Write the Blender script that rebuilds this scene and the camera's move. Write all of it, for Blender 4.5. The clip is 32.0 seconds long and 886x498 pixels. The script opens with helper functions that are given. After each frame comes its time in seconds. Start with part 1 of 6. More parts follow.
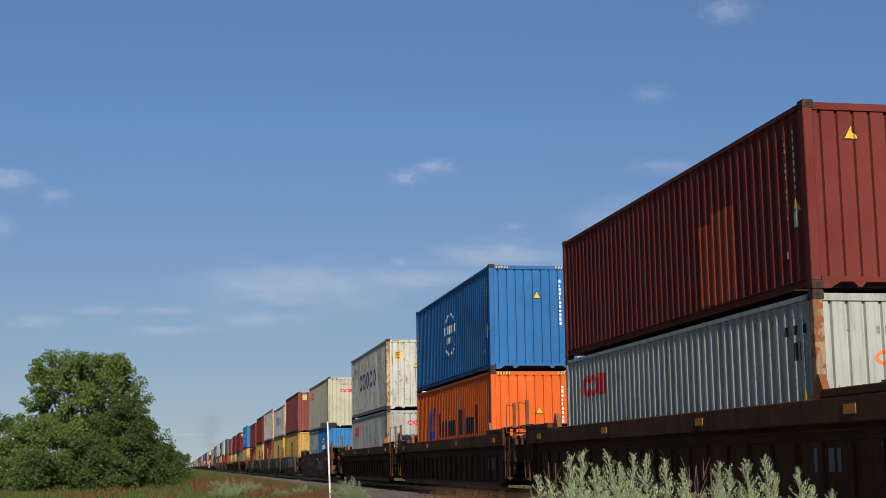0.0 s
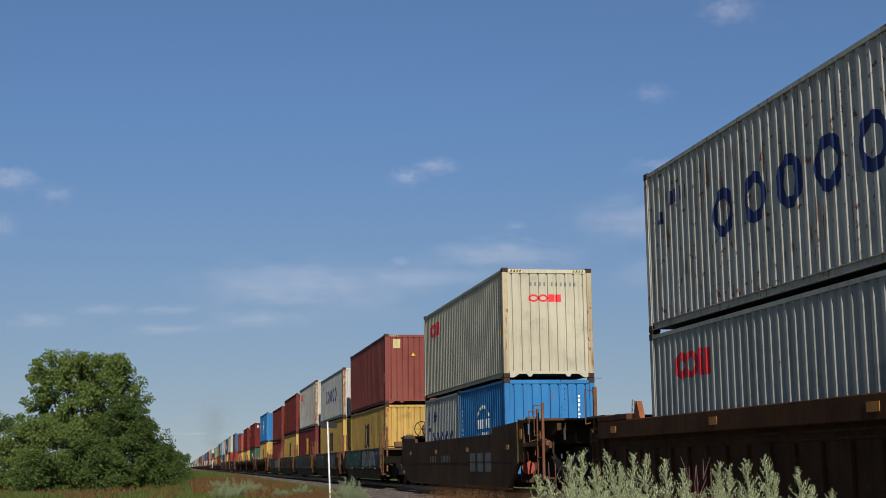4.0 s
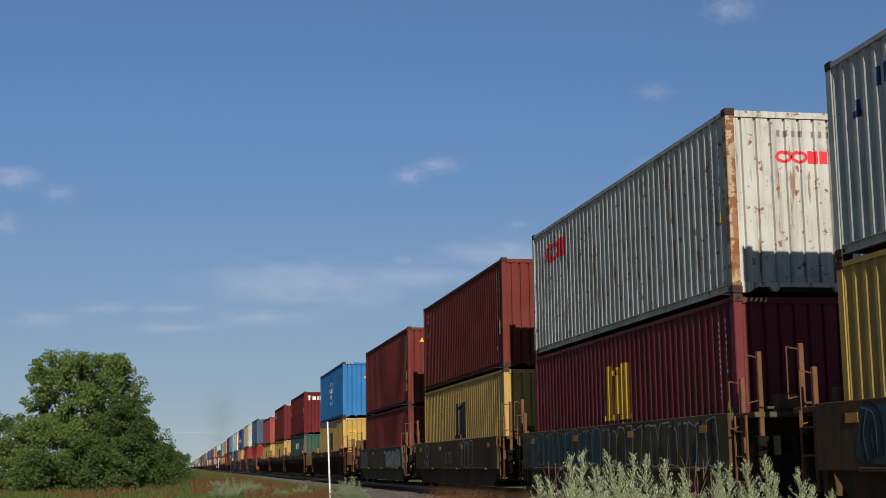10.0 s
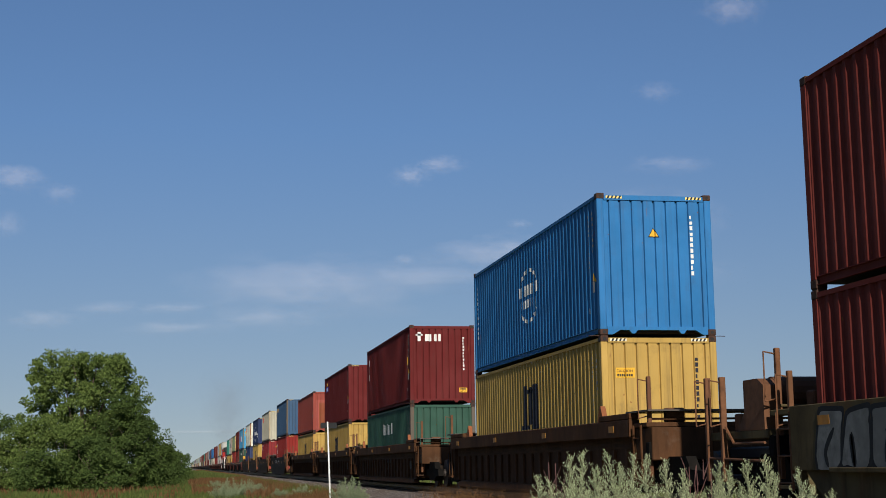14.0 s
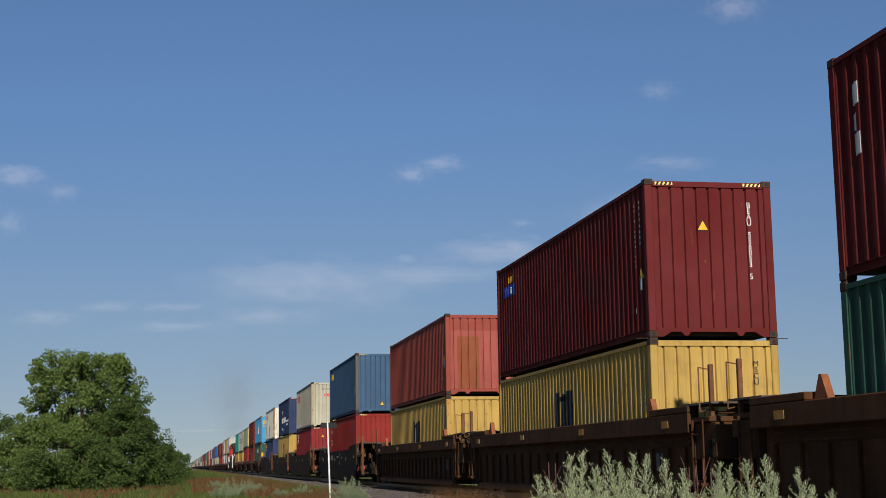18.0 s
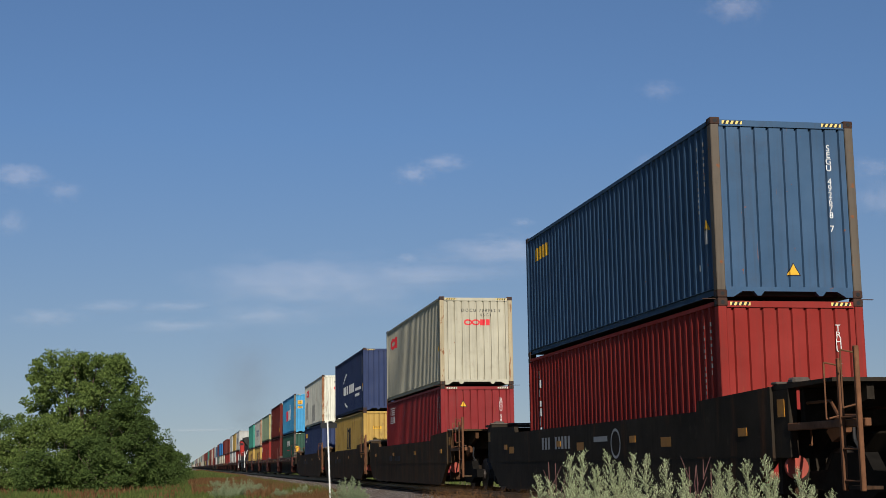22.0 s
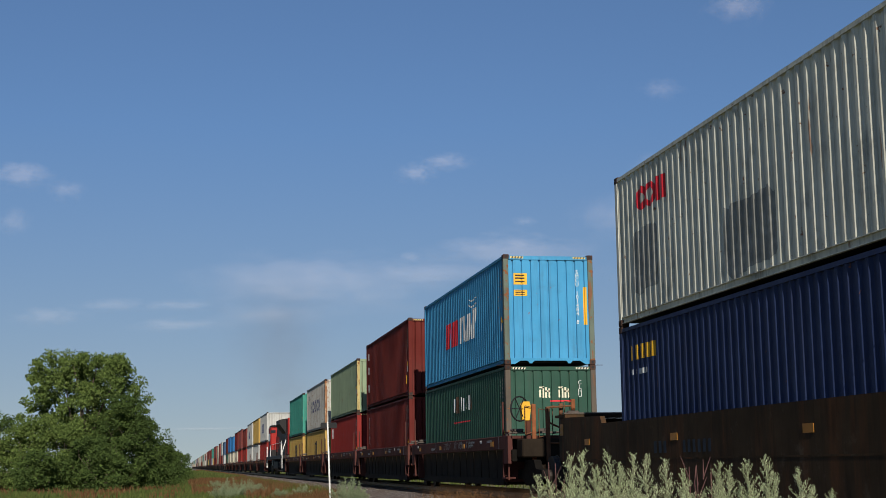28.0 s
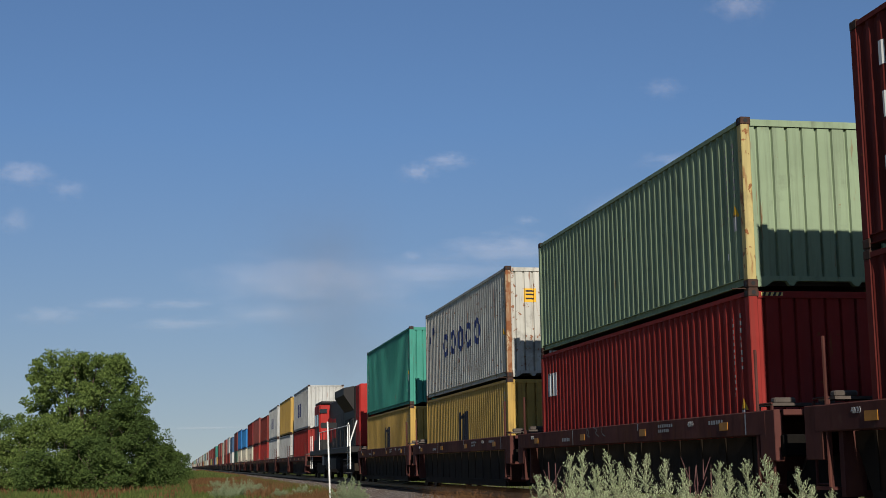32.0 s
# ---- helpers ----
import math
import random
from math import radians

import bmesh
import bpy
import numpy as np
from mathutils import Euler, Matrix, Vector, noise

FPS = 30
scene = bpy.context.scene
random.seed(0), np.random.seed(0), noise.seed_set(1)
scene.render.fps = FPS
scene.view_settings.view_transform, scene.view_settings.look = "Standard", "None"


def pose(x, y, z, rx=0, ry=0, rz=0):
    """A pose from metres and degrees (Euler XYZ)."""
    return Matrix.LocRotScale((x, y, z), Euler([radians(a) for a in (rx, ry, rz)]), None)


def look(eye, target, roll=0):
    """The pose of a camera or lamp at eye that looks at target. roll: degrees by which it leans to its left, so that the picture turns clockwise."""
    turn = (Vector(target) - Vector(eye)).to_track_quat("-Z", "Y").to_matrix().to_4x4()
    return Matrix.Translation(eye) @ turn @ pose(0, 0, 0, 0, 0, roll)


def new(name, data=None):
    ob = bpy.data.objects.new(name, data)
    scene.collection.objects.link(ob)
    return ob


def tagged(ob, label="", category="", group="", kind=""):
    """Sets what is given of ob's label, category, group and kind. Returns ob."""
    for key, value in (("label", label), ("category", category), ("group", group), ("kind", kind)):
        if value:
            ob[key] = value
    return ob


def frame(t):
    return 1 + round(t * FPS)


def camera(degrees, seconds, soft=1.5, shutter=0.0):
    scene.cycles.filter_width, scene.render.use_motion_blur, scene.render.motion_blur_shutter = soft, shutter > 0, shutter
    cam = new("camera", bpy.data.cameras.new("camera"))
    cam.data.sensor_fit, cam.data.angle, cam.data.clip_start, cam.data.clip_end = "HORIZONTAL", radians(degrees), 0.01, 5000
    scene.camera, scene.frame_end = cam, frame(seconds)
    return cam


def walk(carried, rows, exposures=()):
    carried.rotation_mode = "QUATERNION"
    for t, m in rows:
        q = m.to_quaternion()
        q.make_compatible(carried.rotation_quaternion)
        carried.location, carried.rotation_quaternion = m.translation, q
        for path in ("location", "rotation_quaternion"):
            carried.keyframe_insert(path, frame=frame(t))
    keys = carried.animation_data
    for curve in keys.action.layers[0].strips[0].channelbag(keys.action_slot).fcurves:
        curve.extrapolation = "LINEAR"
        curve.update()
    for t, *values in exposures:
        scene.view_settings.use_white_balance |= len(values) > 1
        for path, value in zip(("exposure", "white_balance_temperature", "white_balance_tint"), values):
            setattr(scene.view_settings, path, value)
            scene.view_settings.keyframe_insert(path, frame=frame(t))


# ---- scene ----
# the camera stands still beside the line; x across the track, y along it, z = 0 at the rail heads
EYE = Vector((0.0, 0.0, 0.764))
YAW, PITCH = radians(10.65), radians(8.871)
AIM = Vector((math.sin(YAW) * math.cos(PITCH), math.cos(YAW) * math.cos(PITCH), math.sin(PITCH)))
VIEW = 35.637
cam = camera(VIEW, 32.0, soft=0.8)
STAND = look(EYE, EYE + AIM, -0.786)
# the film opens a touch brighter and settles within two seconds
walk(cam, [(0.0, STAND), (32.0, STAND)], [(0.0, 0.4), (0.9, 0.36), (2.0, 0.3), (32.0, 0.3)])

# ---- light ----
SUN_UP, SUN_SIDE = radians(28.5), radians(3.3)
world = bpy.data.worlds.new("sky")
scene.world = world
world.use_nodes = True
wn, wl = world.node_tree.nodes, world.node_tree.links
wn.clear()
sky = wn.new("ShaderNodeTexSky")
sky.sky_type, sky.sun_disc = "NISHITA", False
sky.sun_elevation, sky.sun_rotation = SUN_UP, math.pi + SUN_SIDE
sky.air_density, sky.dust_density, sky.ozone_density = 1.0, 0.15, 3.0
# lift the lookup a little, so that the pale band at the horizon stays narrow
tc, lift, raise_up = wn.new("ShaderNodeTexCoord"), wn.new("ShaderNodeVectorMath"), wn.new("ShaderNodeVectorMath")
lift.operation, raise_up.operation = "MULTIPLY", "ADD"
lift.inputs[1].default_value, raise_up.inputs[1].default_value = (1.0, 1.0, 0.75), (0.0, 0.0, 0.08)
wl.new(tc.outputs["Generated"], lift.inputs[0])
wl.new(lift.outputs[0], raise_up.inputs[0])
wl.new(raise_up.outputs[0], sky.inputs["Vector"])
bg = wn.new("ShaderNodeBackground")
bg.inputs["Strength"].default_value = 0.064
wo = wn.new("ShaderNodeOutputWorld")
tint = wn.new("ShaderNodeMix")
tint.data_type, tint.blend_type = "RGBA", "MULTIPLY"
tint.inputs["Factor"].default_value = 1.0
# greyer haze towards the horizon
part_z, rise, haze = wn.new("ShaderNodeSeparateXYZ"), wn.new("ShaderNodeMapRange"), wn.new("ShaderNodeMix")
rise.inputs["From Min"].default_value, rise.inputs["From Max"].default_value = 0.0, 0.24
haze.data_type = "RGBA"
haze.inputs["A"].default_value, haze.inputs["B"].default_value = (0.85, 0.71, 0.66, 1), (0.71, 0.82, 0.975, 1)
wl.new(tc.outputs["Generated"], part_z.inputs[0])
wl.new(part_z.outputs["Z"], rise.inputs["Value"])
wl.new(rise.outputs[0], haze.inputs["Factor"])
wl.new(haze.outputs["Result"], tint.inputs["B"])
wl.new(sky.outputs[0], tint.inputs["A"])
wl.new(tint.outputs["Result"], bg.inputs["Color"])
wl.new(bg.outputs[0], wo.inputs["Surface"])
sun_data = bpy.data.lights.new("sun", "SUN")
sun_data.energy, sun_data.angle, sun_data.color = 5.0, radians(0.53), (1.0, 0.93, 0.82)
sun = new("sun", sun_data)
to_sun = Vector((-math.sin(SUN_SIDE) * math.cos(SUN_UP), -math.cos(SUN_SIDE) * math.cos(SUN_UP), math.sin(SUN_UP)))
sun.matrix_world = look(to_sun * 60, (0, 0, 0))


# ---- materials ----
def material(name, rough=0.6, metal=0.0):
    m = bpy.data.materials.new(name)
    m.use_nodes = True
    nodes, links = m.node_tree.nodes, m.node_tree.links
    b = nodes["Principled BSDF"]
    b.inputs["Roughness"].default_value, b.inputs["Metallic"].default_value = rough, metal
    b.inputs["Specular IOR Level"].default_value = 0.2
    return m, nodes, links, b


def coords(nodes, links, scale=(1, 1, 1), kind="Object"):
    tc, mp = nodes.new("ShaderNodeTexCoord"), nodes.new("ShaderNodeMapping")
    mp.inputs["Scale"].default_value = scale
    links.new(tc.outputs[kind], mp.inputs["Vector"])
    info, add = nodes.new("ShaderNodeObjectInfo"), nodes.new("ShaderNodeVectorMath")
    add.operation = "ADD"
    mul = nodes.new("ShaderNodeMath")
    mul.operation = "MULTIPLY"
    mul.inputs[1].default_value = 37.0
    links.new(info.outputs["Random"], mul.inputs[0])
    links.new(mp.outputs[0], add.inputs[0])
    links.new(mul.outputs[0], add.inputs[1])
    return add.outputs[0]


def noise_of(nodes, links, vec, scale, detail=5.0, rough=0.6):
    n = nodes.new("ShaderNodeTexNoise")
    n.inputs["Scale"].default_value, n.inputs["Detail"].default_value = scale, detail
    n.inputs["Roughness"].default_value = rough
    links.new(vec, n.inputs["Vector"])
    return n.outputs["Fac"]


def ramp(nodes, links, fac, a, b):
    r = nodes.new("ShaderNodeMapRange")
    r.inputs["From Min"].default_value, r.inputs["From Max"].default_value = a, b
    r.inputs["To Min"].default_value, r.inputs["To Max"].default_value = 0.0, 1.0
    links.new(fac, r.inputs["Value"])
    return r.outputs[0]


def mix(nodes, links, fac, a, b, how="MIX"):
    n = nodes.new("ShaderNodeMix")
    n.data_type, n.blend_type = "RGBA", how
    for sock, v in ((n.inputs["Factor"], fac), (n.inputs["A"], a), (n.inputs["B"], b)):
        if isinstance(v, (int, float)):
            sock.default_value = v
        elif isinstance(v, tuple):
            sock.default_value = (*v[:3], 1)
        else:
            links.new(v, sock)
    return n.outputs["Result"]


def bump(nodes, links, b, height, strength, distance=0.02):
    n = nodes.new("ShaderNodeBump")
    n.inputs["Strength"].default_value, n.inputs["Distance"].default_value = strength, distance
    links.new(height, n.inputs["Height"])
    links.new(n.outputs[0], b.inputs["Normal"])


def times(nodes, links, a, k):
    n = nodes.new("ShaderNodeMath")
    n.operation = "MULTIPLY"
    links.new(a, n.inputs[0])
    if isinstance(k, (int, float)):
        n.inputs[1].default_value = k
    else:
        links.new(k, n.inputs[1])
    return n.outputs[0]


def shade(c, k):
    return tuple(v * k for v in c)


RUST = (0.22, 0.075, 0.02)
paints = {}


def paint(name, rgb, rust=0.1, dirt=0.35, rough=0.5, gloss=0.2):
    """Weathered container paint: chalky fading, vertical grime streaks, rust spots and runs, dents."""
    if name in paints:
        return paints[name]
    rgb = shade(rgb, 0.56)
    m, n, l, b = material("paint_" + name, rough)
    b.inputs["Specular IOR Level"].default_value = gloss
    fine, streak = coords(n, l), coords(n, l, (7.0, 7.0, 0.3))
    drip = coords(n, l, (9.0, 9.0, 1.1))
    fade = ramp(n, l, noise_of(n, l, fine, 0.7, 5), 0.3, 0.75)
    col = mix(n, l, fade, shade(rgb, 0.84), tuple(min(0.85, v * 1.1 + 0.008) for v in rgb))
    grime = mix(n, l, 0.6, shade(rgb, 0.35), (0.05, 0.042, 0.035))
    runs = ramp(n, l, noise_of(n, l, streak, 1.6, 6, 0.65), 0.48, 0.78)
    col = mix(n, l, times(n, l, runs, dirt), col, grime)
    blots = ramp(n, l, noise_of(n, l, fine, 1.3, 7, 0.68), 0.56, 0.72)
    col = mix(n, l, times(n, l, blots, dirt * 0.8), col, grime)
    edge = 0.71 - 0.17 * rust
    rusty = mix(n, l, noise_of(n, l, fine, 18.0, 3), RUST, (0.1, 0.035, 0.015))
    spots = ramp(n, l, noise_of(n, l, fine, 6.5, 6, 0.62), edge, edge + 0.035)
    col = mix(n, l, times(n, l, spots, 0.92), col, rusty)
    drips = ramp(n, l, noise_of(n, l, drip, 0.9, 4, 0.55), edge, edge + 0.06)
    col = mix(n, l, times(n, l, drips, 0.75), col, rusty)
    l.new(col, b.inputs["Base Color"])
    l.new(ramp(n, l, noise_of(n, l, fine, 3.0), -1.2, 1.2), b.inputs["Roughness"])
    bump(n, l, b, noise_of(n, l, fine, 2.2, 3), 0.35, 0.012)
    paints[name] = m
    return m


def plain(name, rgb, rough=0.7, metal=0.0, vary=0.25, scale=6.0, relief=0.2):
    if name in paints:
        return paints[name]
    m, n, l, b = material(name, rough, metal)
    v = coords(n, l)
    f = noise_of(n, l, v, scale, 6)
    g = noise_of(n, l, v, scale * 0.15, 3)
    col = mix(n, l, ramp(n, l, f, 0.3, 0.7), shade(rgb, 1 - vary), shade(rgb, 1 + vary))
    col = mix(n, l, ramp(n, l, g, 0.35, 0.7), col, shade(rgb, 1 - vary * 0.8))
    l.new(col, b.inputs["Base Color"])
    bump(n, l, b, f, relief, 0.01)
    paints[name] = m
    return m


def weathered(name, rgb, rusty):
    """Bare, dusty car steel: broad rust fields, downward grime runs, fine pitting."""
    m, n, l, b = material(name, 0.8)
    b.inputs["Specular IOR Level"].default_value = 0.08
    fine, streak = coords(n, l), coords(n, l, (2.6, 2.6, 0.4))
    col = mix(n, l, ramp(n, l, noise_of(n, l, fine, 0.9, 5), 0.3, 0.7), shade(rgb, 0.65), shade(rgb, 1.35))
    field = ramp(n, l, noise_of(n, l, streak, 0.8, 6, 0.65), 0.62 - 0.25 * rusty, 0.85 - 0.25 * rusty)
    rust = mix(n, l, noise_of(n, l, fine, 14.0, 3), (0.13, 0.048, 0.016), (0.06, 0.026, 0.014))
    col = mix(n, l, times(n, l, field, 0.75), col, rust)
    runs = ramp(n, l, noise_of(n, l, streak, 2.4, 5, 0.6), 0.52, 0.75)
    col = mix(n, l, times(n, l, runs, 0.6), col, shade(rgb, 0.35))
    dust = ramp(n, l, noise_of(n, l, fine, 2.8, 7, 0.7), 0.58, 0.78)
    col = mix(n, l, times(n, l, dust, 0.1 + 0.6 * rusty), col, (0.13, 0.1, 0.075))
    l.new(col, b.inputs["Base Color"])
    bump(n, l, b, noise_of(n, l, fine, 5.0, 6), 0.35, 0.012)
    return m


YELLOW = (0.63, 0.4, 0.095)
paint("maroon", (0.205, 0.037, 0.028), 0.12, gloss=0.06)
paint("maroon_dark", (0.17, 0.027, 0.021), 0.1, gloss=0.05)
paint("maroon_deep", (0.17, 0.022, 0.022), 0.08, gloss=0.04)
paint("brick_red", (0.27, 0.062, 0.048), 0.14)
paint("faded_red", (0.38, 0.068, 0.045), 0.2)
paint("crimson", (0.31, 0.02, 0.022), 0.06)
paint("wine", (0.19, 0.021, 0.025), 0.1)
paint("rail_red", (0.35, 0.033, 0.026), 0.1, gloss=0.08)
paint("ivory", (0.64, 0.6, 0.46), 0.12)
paint("white", (0.64, 0.64, 0.6), 0.2, 0.65)
paint("white_worn", (0.7, 0.68, 0.6), 0.6, 0.7)
paint("white_stained", (0.98, 0.97, 0.82), 0.3, 0.75)
paint("light_grey", (0.52, 0.53, 0.48), 0.12, 0.6)
paint("ocean_blue", (0.018, 0.168, 0.46), 0.08)
paint("azure", (0.025, 0.225, 0.56), 0.08)
paint("sky_blue", (0.07, 0.4, 0.72), 0.06)
paint("slate_blue", (0.052, 0.125, 0.24), 0.1)
paint("navy", (0.024, 0.045, 0.135), 0.06)
paint("orange", (0.92, 0.15, 0.012), 0.07)
paint("yellow", YELLOW, 0.14, 0.55)
paint("yellow_worn", YELLOW, 0.3, 0.6)
paint("bottle_green", (0.03, 0.105, 0.07), 0.12)
paint("pale_green", (0.34, 0.44, 0.27), 0.14, 0.5)
paint("teal", (0.06, 0.36, 0.27), 0.08)
paint("rusty_post", (0.6, 0.45, 0.28), 1.2, 0.6)
paint("brown_post", (0.15, 0.12, 0.09), 0.5, 0.6)
paint("olive_post", (0.62, 0.5, 0.2), 0.8, 0.6)
paint("moss_post", (0.16, 0.2, 0.16), 0.75, 0.6)
paint("tan_post", (0.4, 0.27, 0.16), 1.0, 0.6)
paint("amber_post", (0.62, 0.36, 0.09), 0.85, 0.6)
paint("cream_post", (0.6, 0.5, 0.32), 0.55, 0.7)
FLOOR = plain("under_frame", (0.035, 0.03, 0.028))
CAR_BROWN = weathered("car_brown", (0.056, 0.026, 0.012), 0.45)
# near black: the shade under the cars is put into this colour
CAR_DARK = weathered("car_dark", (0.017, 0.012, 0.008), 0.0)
CAR_SMOOTH = weathered("car_smooth", (0.05, 0.029, 0.014), 0.55)
CAR_DUN = weathered("car_dun", (0.037, 0.024, 0.013), 0.55)
CAR_SOOT = weathered("car_soot", (0.023, 0.018, 0.013), 0.25)
CAR_OLIVE = weathered("car_olive", (0.068, 0.052, 0.026), 0.35)
CAR_TAWNY = weathered("car_tawny", (0.056, 0.036, 0.017), 0.55)
CAR_RED = weathered("car_oxide", (0.066, 0.025, 0.021), 0.35)
TAN = plain("rail_tan", (0.12, 0.052, 0.024), 0.75, 0.0, 0.35, 8.0)
DECK = plain("deck_steel", (0.075, 0.06, 0.05), 0.6, 0.0, 0.35, 5.0)
STEEL = plain("wheel_steel", (0.035, 0.028, 0.024), 0.6, 0.3)
RAIL = plain("rail_steel", (0.16, 0.11, 0.08), 0.45, 0.7)
CASTING = plain("casting_iron", (0.05, 0.026, 0.019), 0.85, 0.0, 0.45, 9.0)
BLACK = plain("black", (0.012, 0.012, 0.013), 0.6)
INK_WHITE = plain("mark_white", (0.56, 0.56, 0.54), 0.6, 0, 0.1)
INK_NAVY = plain("mark_navy", (0.018, 0.028, 0.1), 0.6, 0, 0.15)
INK_RED = plain("mark_red", (0.55, 0.025, 0.035), 0.6, 0, 0.15)
INK_BLACK = plain("mark_black", (0.012, 0.013, 0.02), 0.6, 0, 0.15)
INK_YELLOW = plain("mark_yellow", (0.6, 0.33, 0.025), 0.6, 0, 0.15)
INK_DIM = plain("mark_dim", (0.15, 0.15, 0.15), 0.7, 0, 0.3)
INK_GREY = plain("mark_grey", (0.3, 0.3, 0.3), 0.6, 0, 0.2)


# ---- mesh helpers ----
def box(bm, x0, y0, z0, x1, y1, z1, bevel=0.0):
    v = [bm.verts.new(c) for c in ((x0, y0, z0), (x1, y0, z0), (x1, y1, z0), (x0, y1, z0), (x0, y0, z1), (x1, y0, z1), (x1, y1, z1), (x0, y1, z1))]
    f = [bm.faces.new([v[i] for i in q]) for q in ((3, 2, 1, 0), (4, 5, 6, 7), (0, 1, 5, 4), (1, 2, 6, 5), (2, 3, 7, 6), (3, 0, 4, 7))]
    if bevel:
        edges = list({e for q in f for e in q.edges})
        bmesh.ops.bevel(bm, geom=edges, offset=bevel, segments=1, affect="EDGES")
    return f


def prism(bm, outline, axis, a, b):
    """Extrude an outline of 2D points along an axis (x, y or z) from a to b."""
    put = {"x": lambda p, t: (t, p[0], p[1]), "y": lambda p, t: (p[0], t, p[1]), "z": lambda p, t: (p[0], p[1], t)}[axis]
    lo, hi = [bm.verts.new(put(p, a)) for p in outline], [bm.verts.new(put(p, b)) for p in outline]
    k = len(outline)
    bm.faces.new(lo[::-1]), bm.faces.new(hi)
    for i in range(k):
        bm.faces.new((lo[i], lo[(i + 1) % k], hi[(i + 1) % k], hi[i]))


def tube(bm, a, b, r0, r1=None, sides=8):
    a, b = Vector(a), Vector(b)
    m = (b - a).to_track_quat("Z", "Y").to_matrix()
    r1 = r0 if r1 is None else r1
    ring = [(math.cos(i * math.tau / sides), math.sin(i * math.tau / sides), 0) for i in range(sides)]
    lo = [bm.verts.new(a + m @ (Vector(c) * r0)) for c in ring]
    hi = [bm.verts.new(b + m @ (Vector(c) * r1)) for c in ring]
    for i in range(sides):
        bm.faces.new((lo[i], lo[(i + 1) % sides], hi[(i + 1) % sides], hi[i]))
    bm.faces.new(lo[::-1]), bm.faces.new(hi)


def mesh_of(name, bm):
    me = bpy.data.meshes.new(name)
    bmesh.ops.recalc_face_normals(bm, faces=bm.faces)
    bm.to_mesh(me)
    bm.free()
    me.materials.append(None)
    return me


def piece(name, me, mat, parent, label="", at=None):
    ob = new(name, me)
    ob.material_slots[0].link = "OBJECT"
    ob.material_slots[0].material = mat
    ob.parent = parent
    if at is not None:
        ob.matrix_basis = at
    return tagged(ob, label)


def part(name, bm, mat, parent, label=""):
    return piece(name, mesh_of(name, bm), mat, parent, label)


moving = []


def travel(t):
    """How far the train has come by t seconds."""
    w = t - 16
    return 11.594268 * t + 0.010036 * (w * w - 256) - 0.0000806 * (w ** 3 + 4096)


TRACK = 9.385


def thing_on_train(name, s, label, category, group="", z=0.0):
    ob = new(name)
    ob.matrix_basis = pose(TRACK, s, z)
    moving.append((ob, s, z))
    return tagged(ob, label, category, group)


# ---- shipping containers ----
W2 = 1.219
kits = {}


SIDE_WAVE, END_WAVE = (0.13, 0.37, 0.63, 0.87), (0.39, 0.45, 0.55, 0.61)


def wave(a, b, pitch, depth, shape=SIDE_WAVE):
    """A trapezoidal corrugation from a to b: (along, depth) points."""
    count = max(1, round((b - a) / pitch))
    p = (b - a) / count
    out = [(a, 0.0)]
    for i in range(count):
        y = a + i * p
        out += [(y + p * shape[0], 0.0), (y + p * shape[1], depth), (y + p * shape[2], depth), (y + p * shape[3], 0.0)]
    return out + [(b, 0.0)]


def sheet(bm, line, put, z0, z1):
    lo, hi = [bm.verts.new(put(a, d, z0)) for a, d in line], [bm.verts.new(put(a, d, z1)) for a, d in line]
    for i in range(len(line) - 1):
        bm.faces.new((lo[i], lo[i + 1], hi[i + 1], hi[i]))


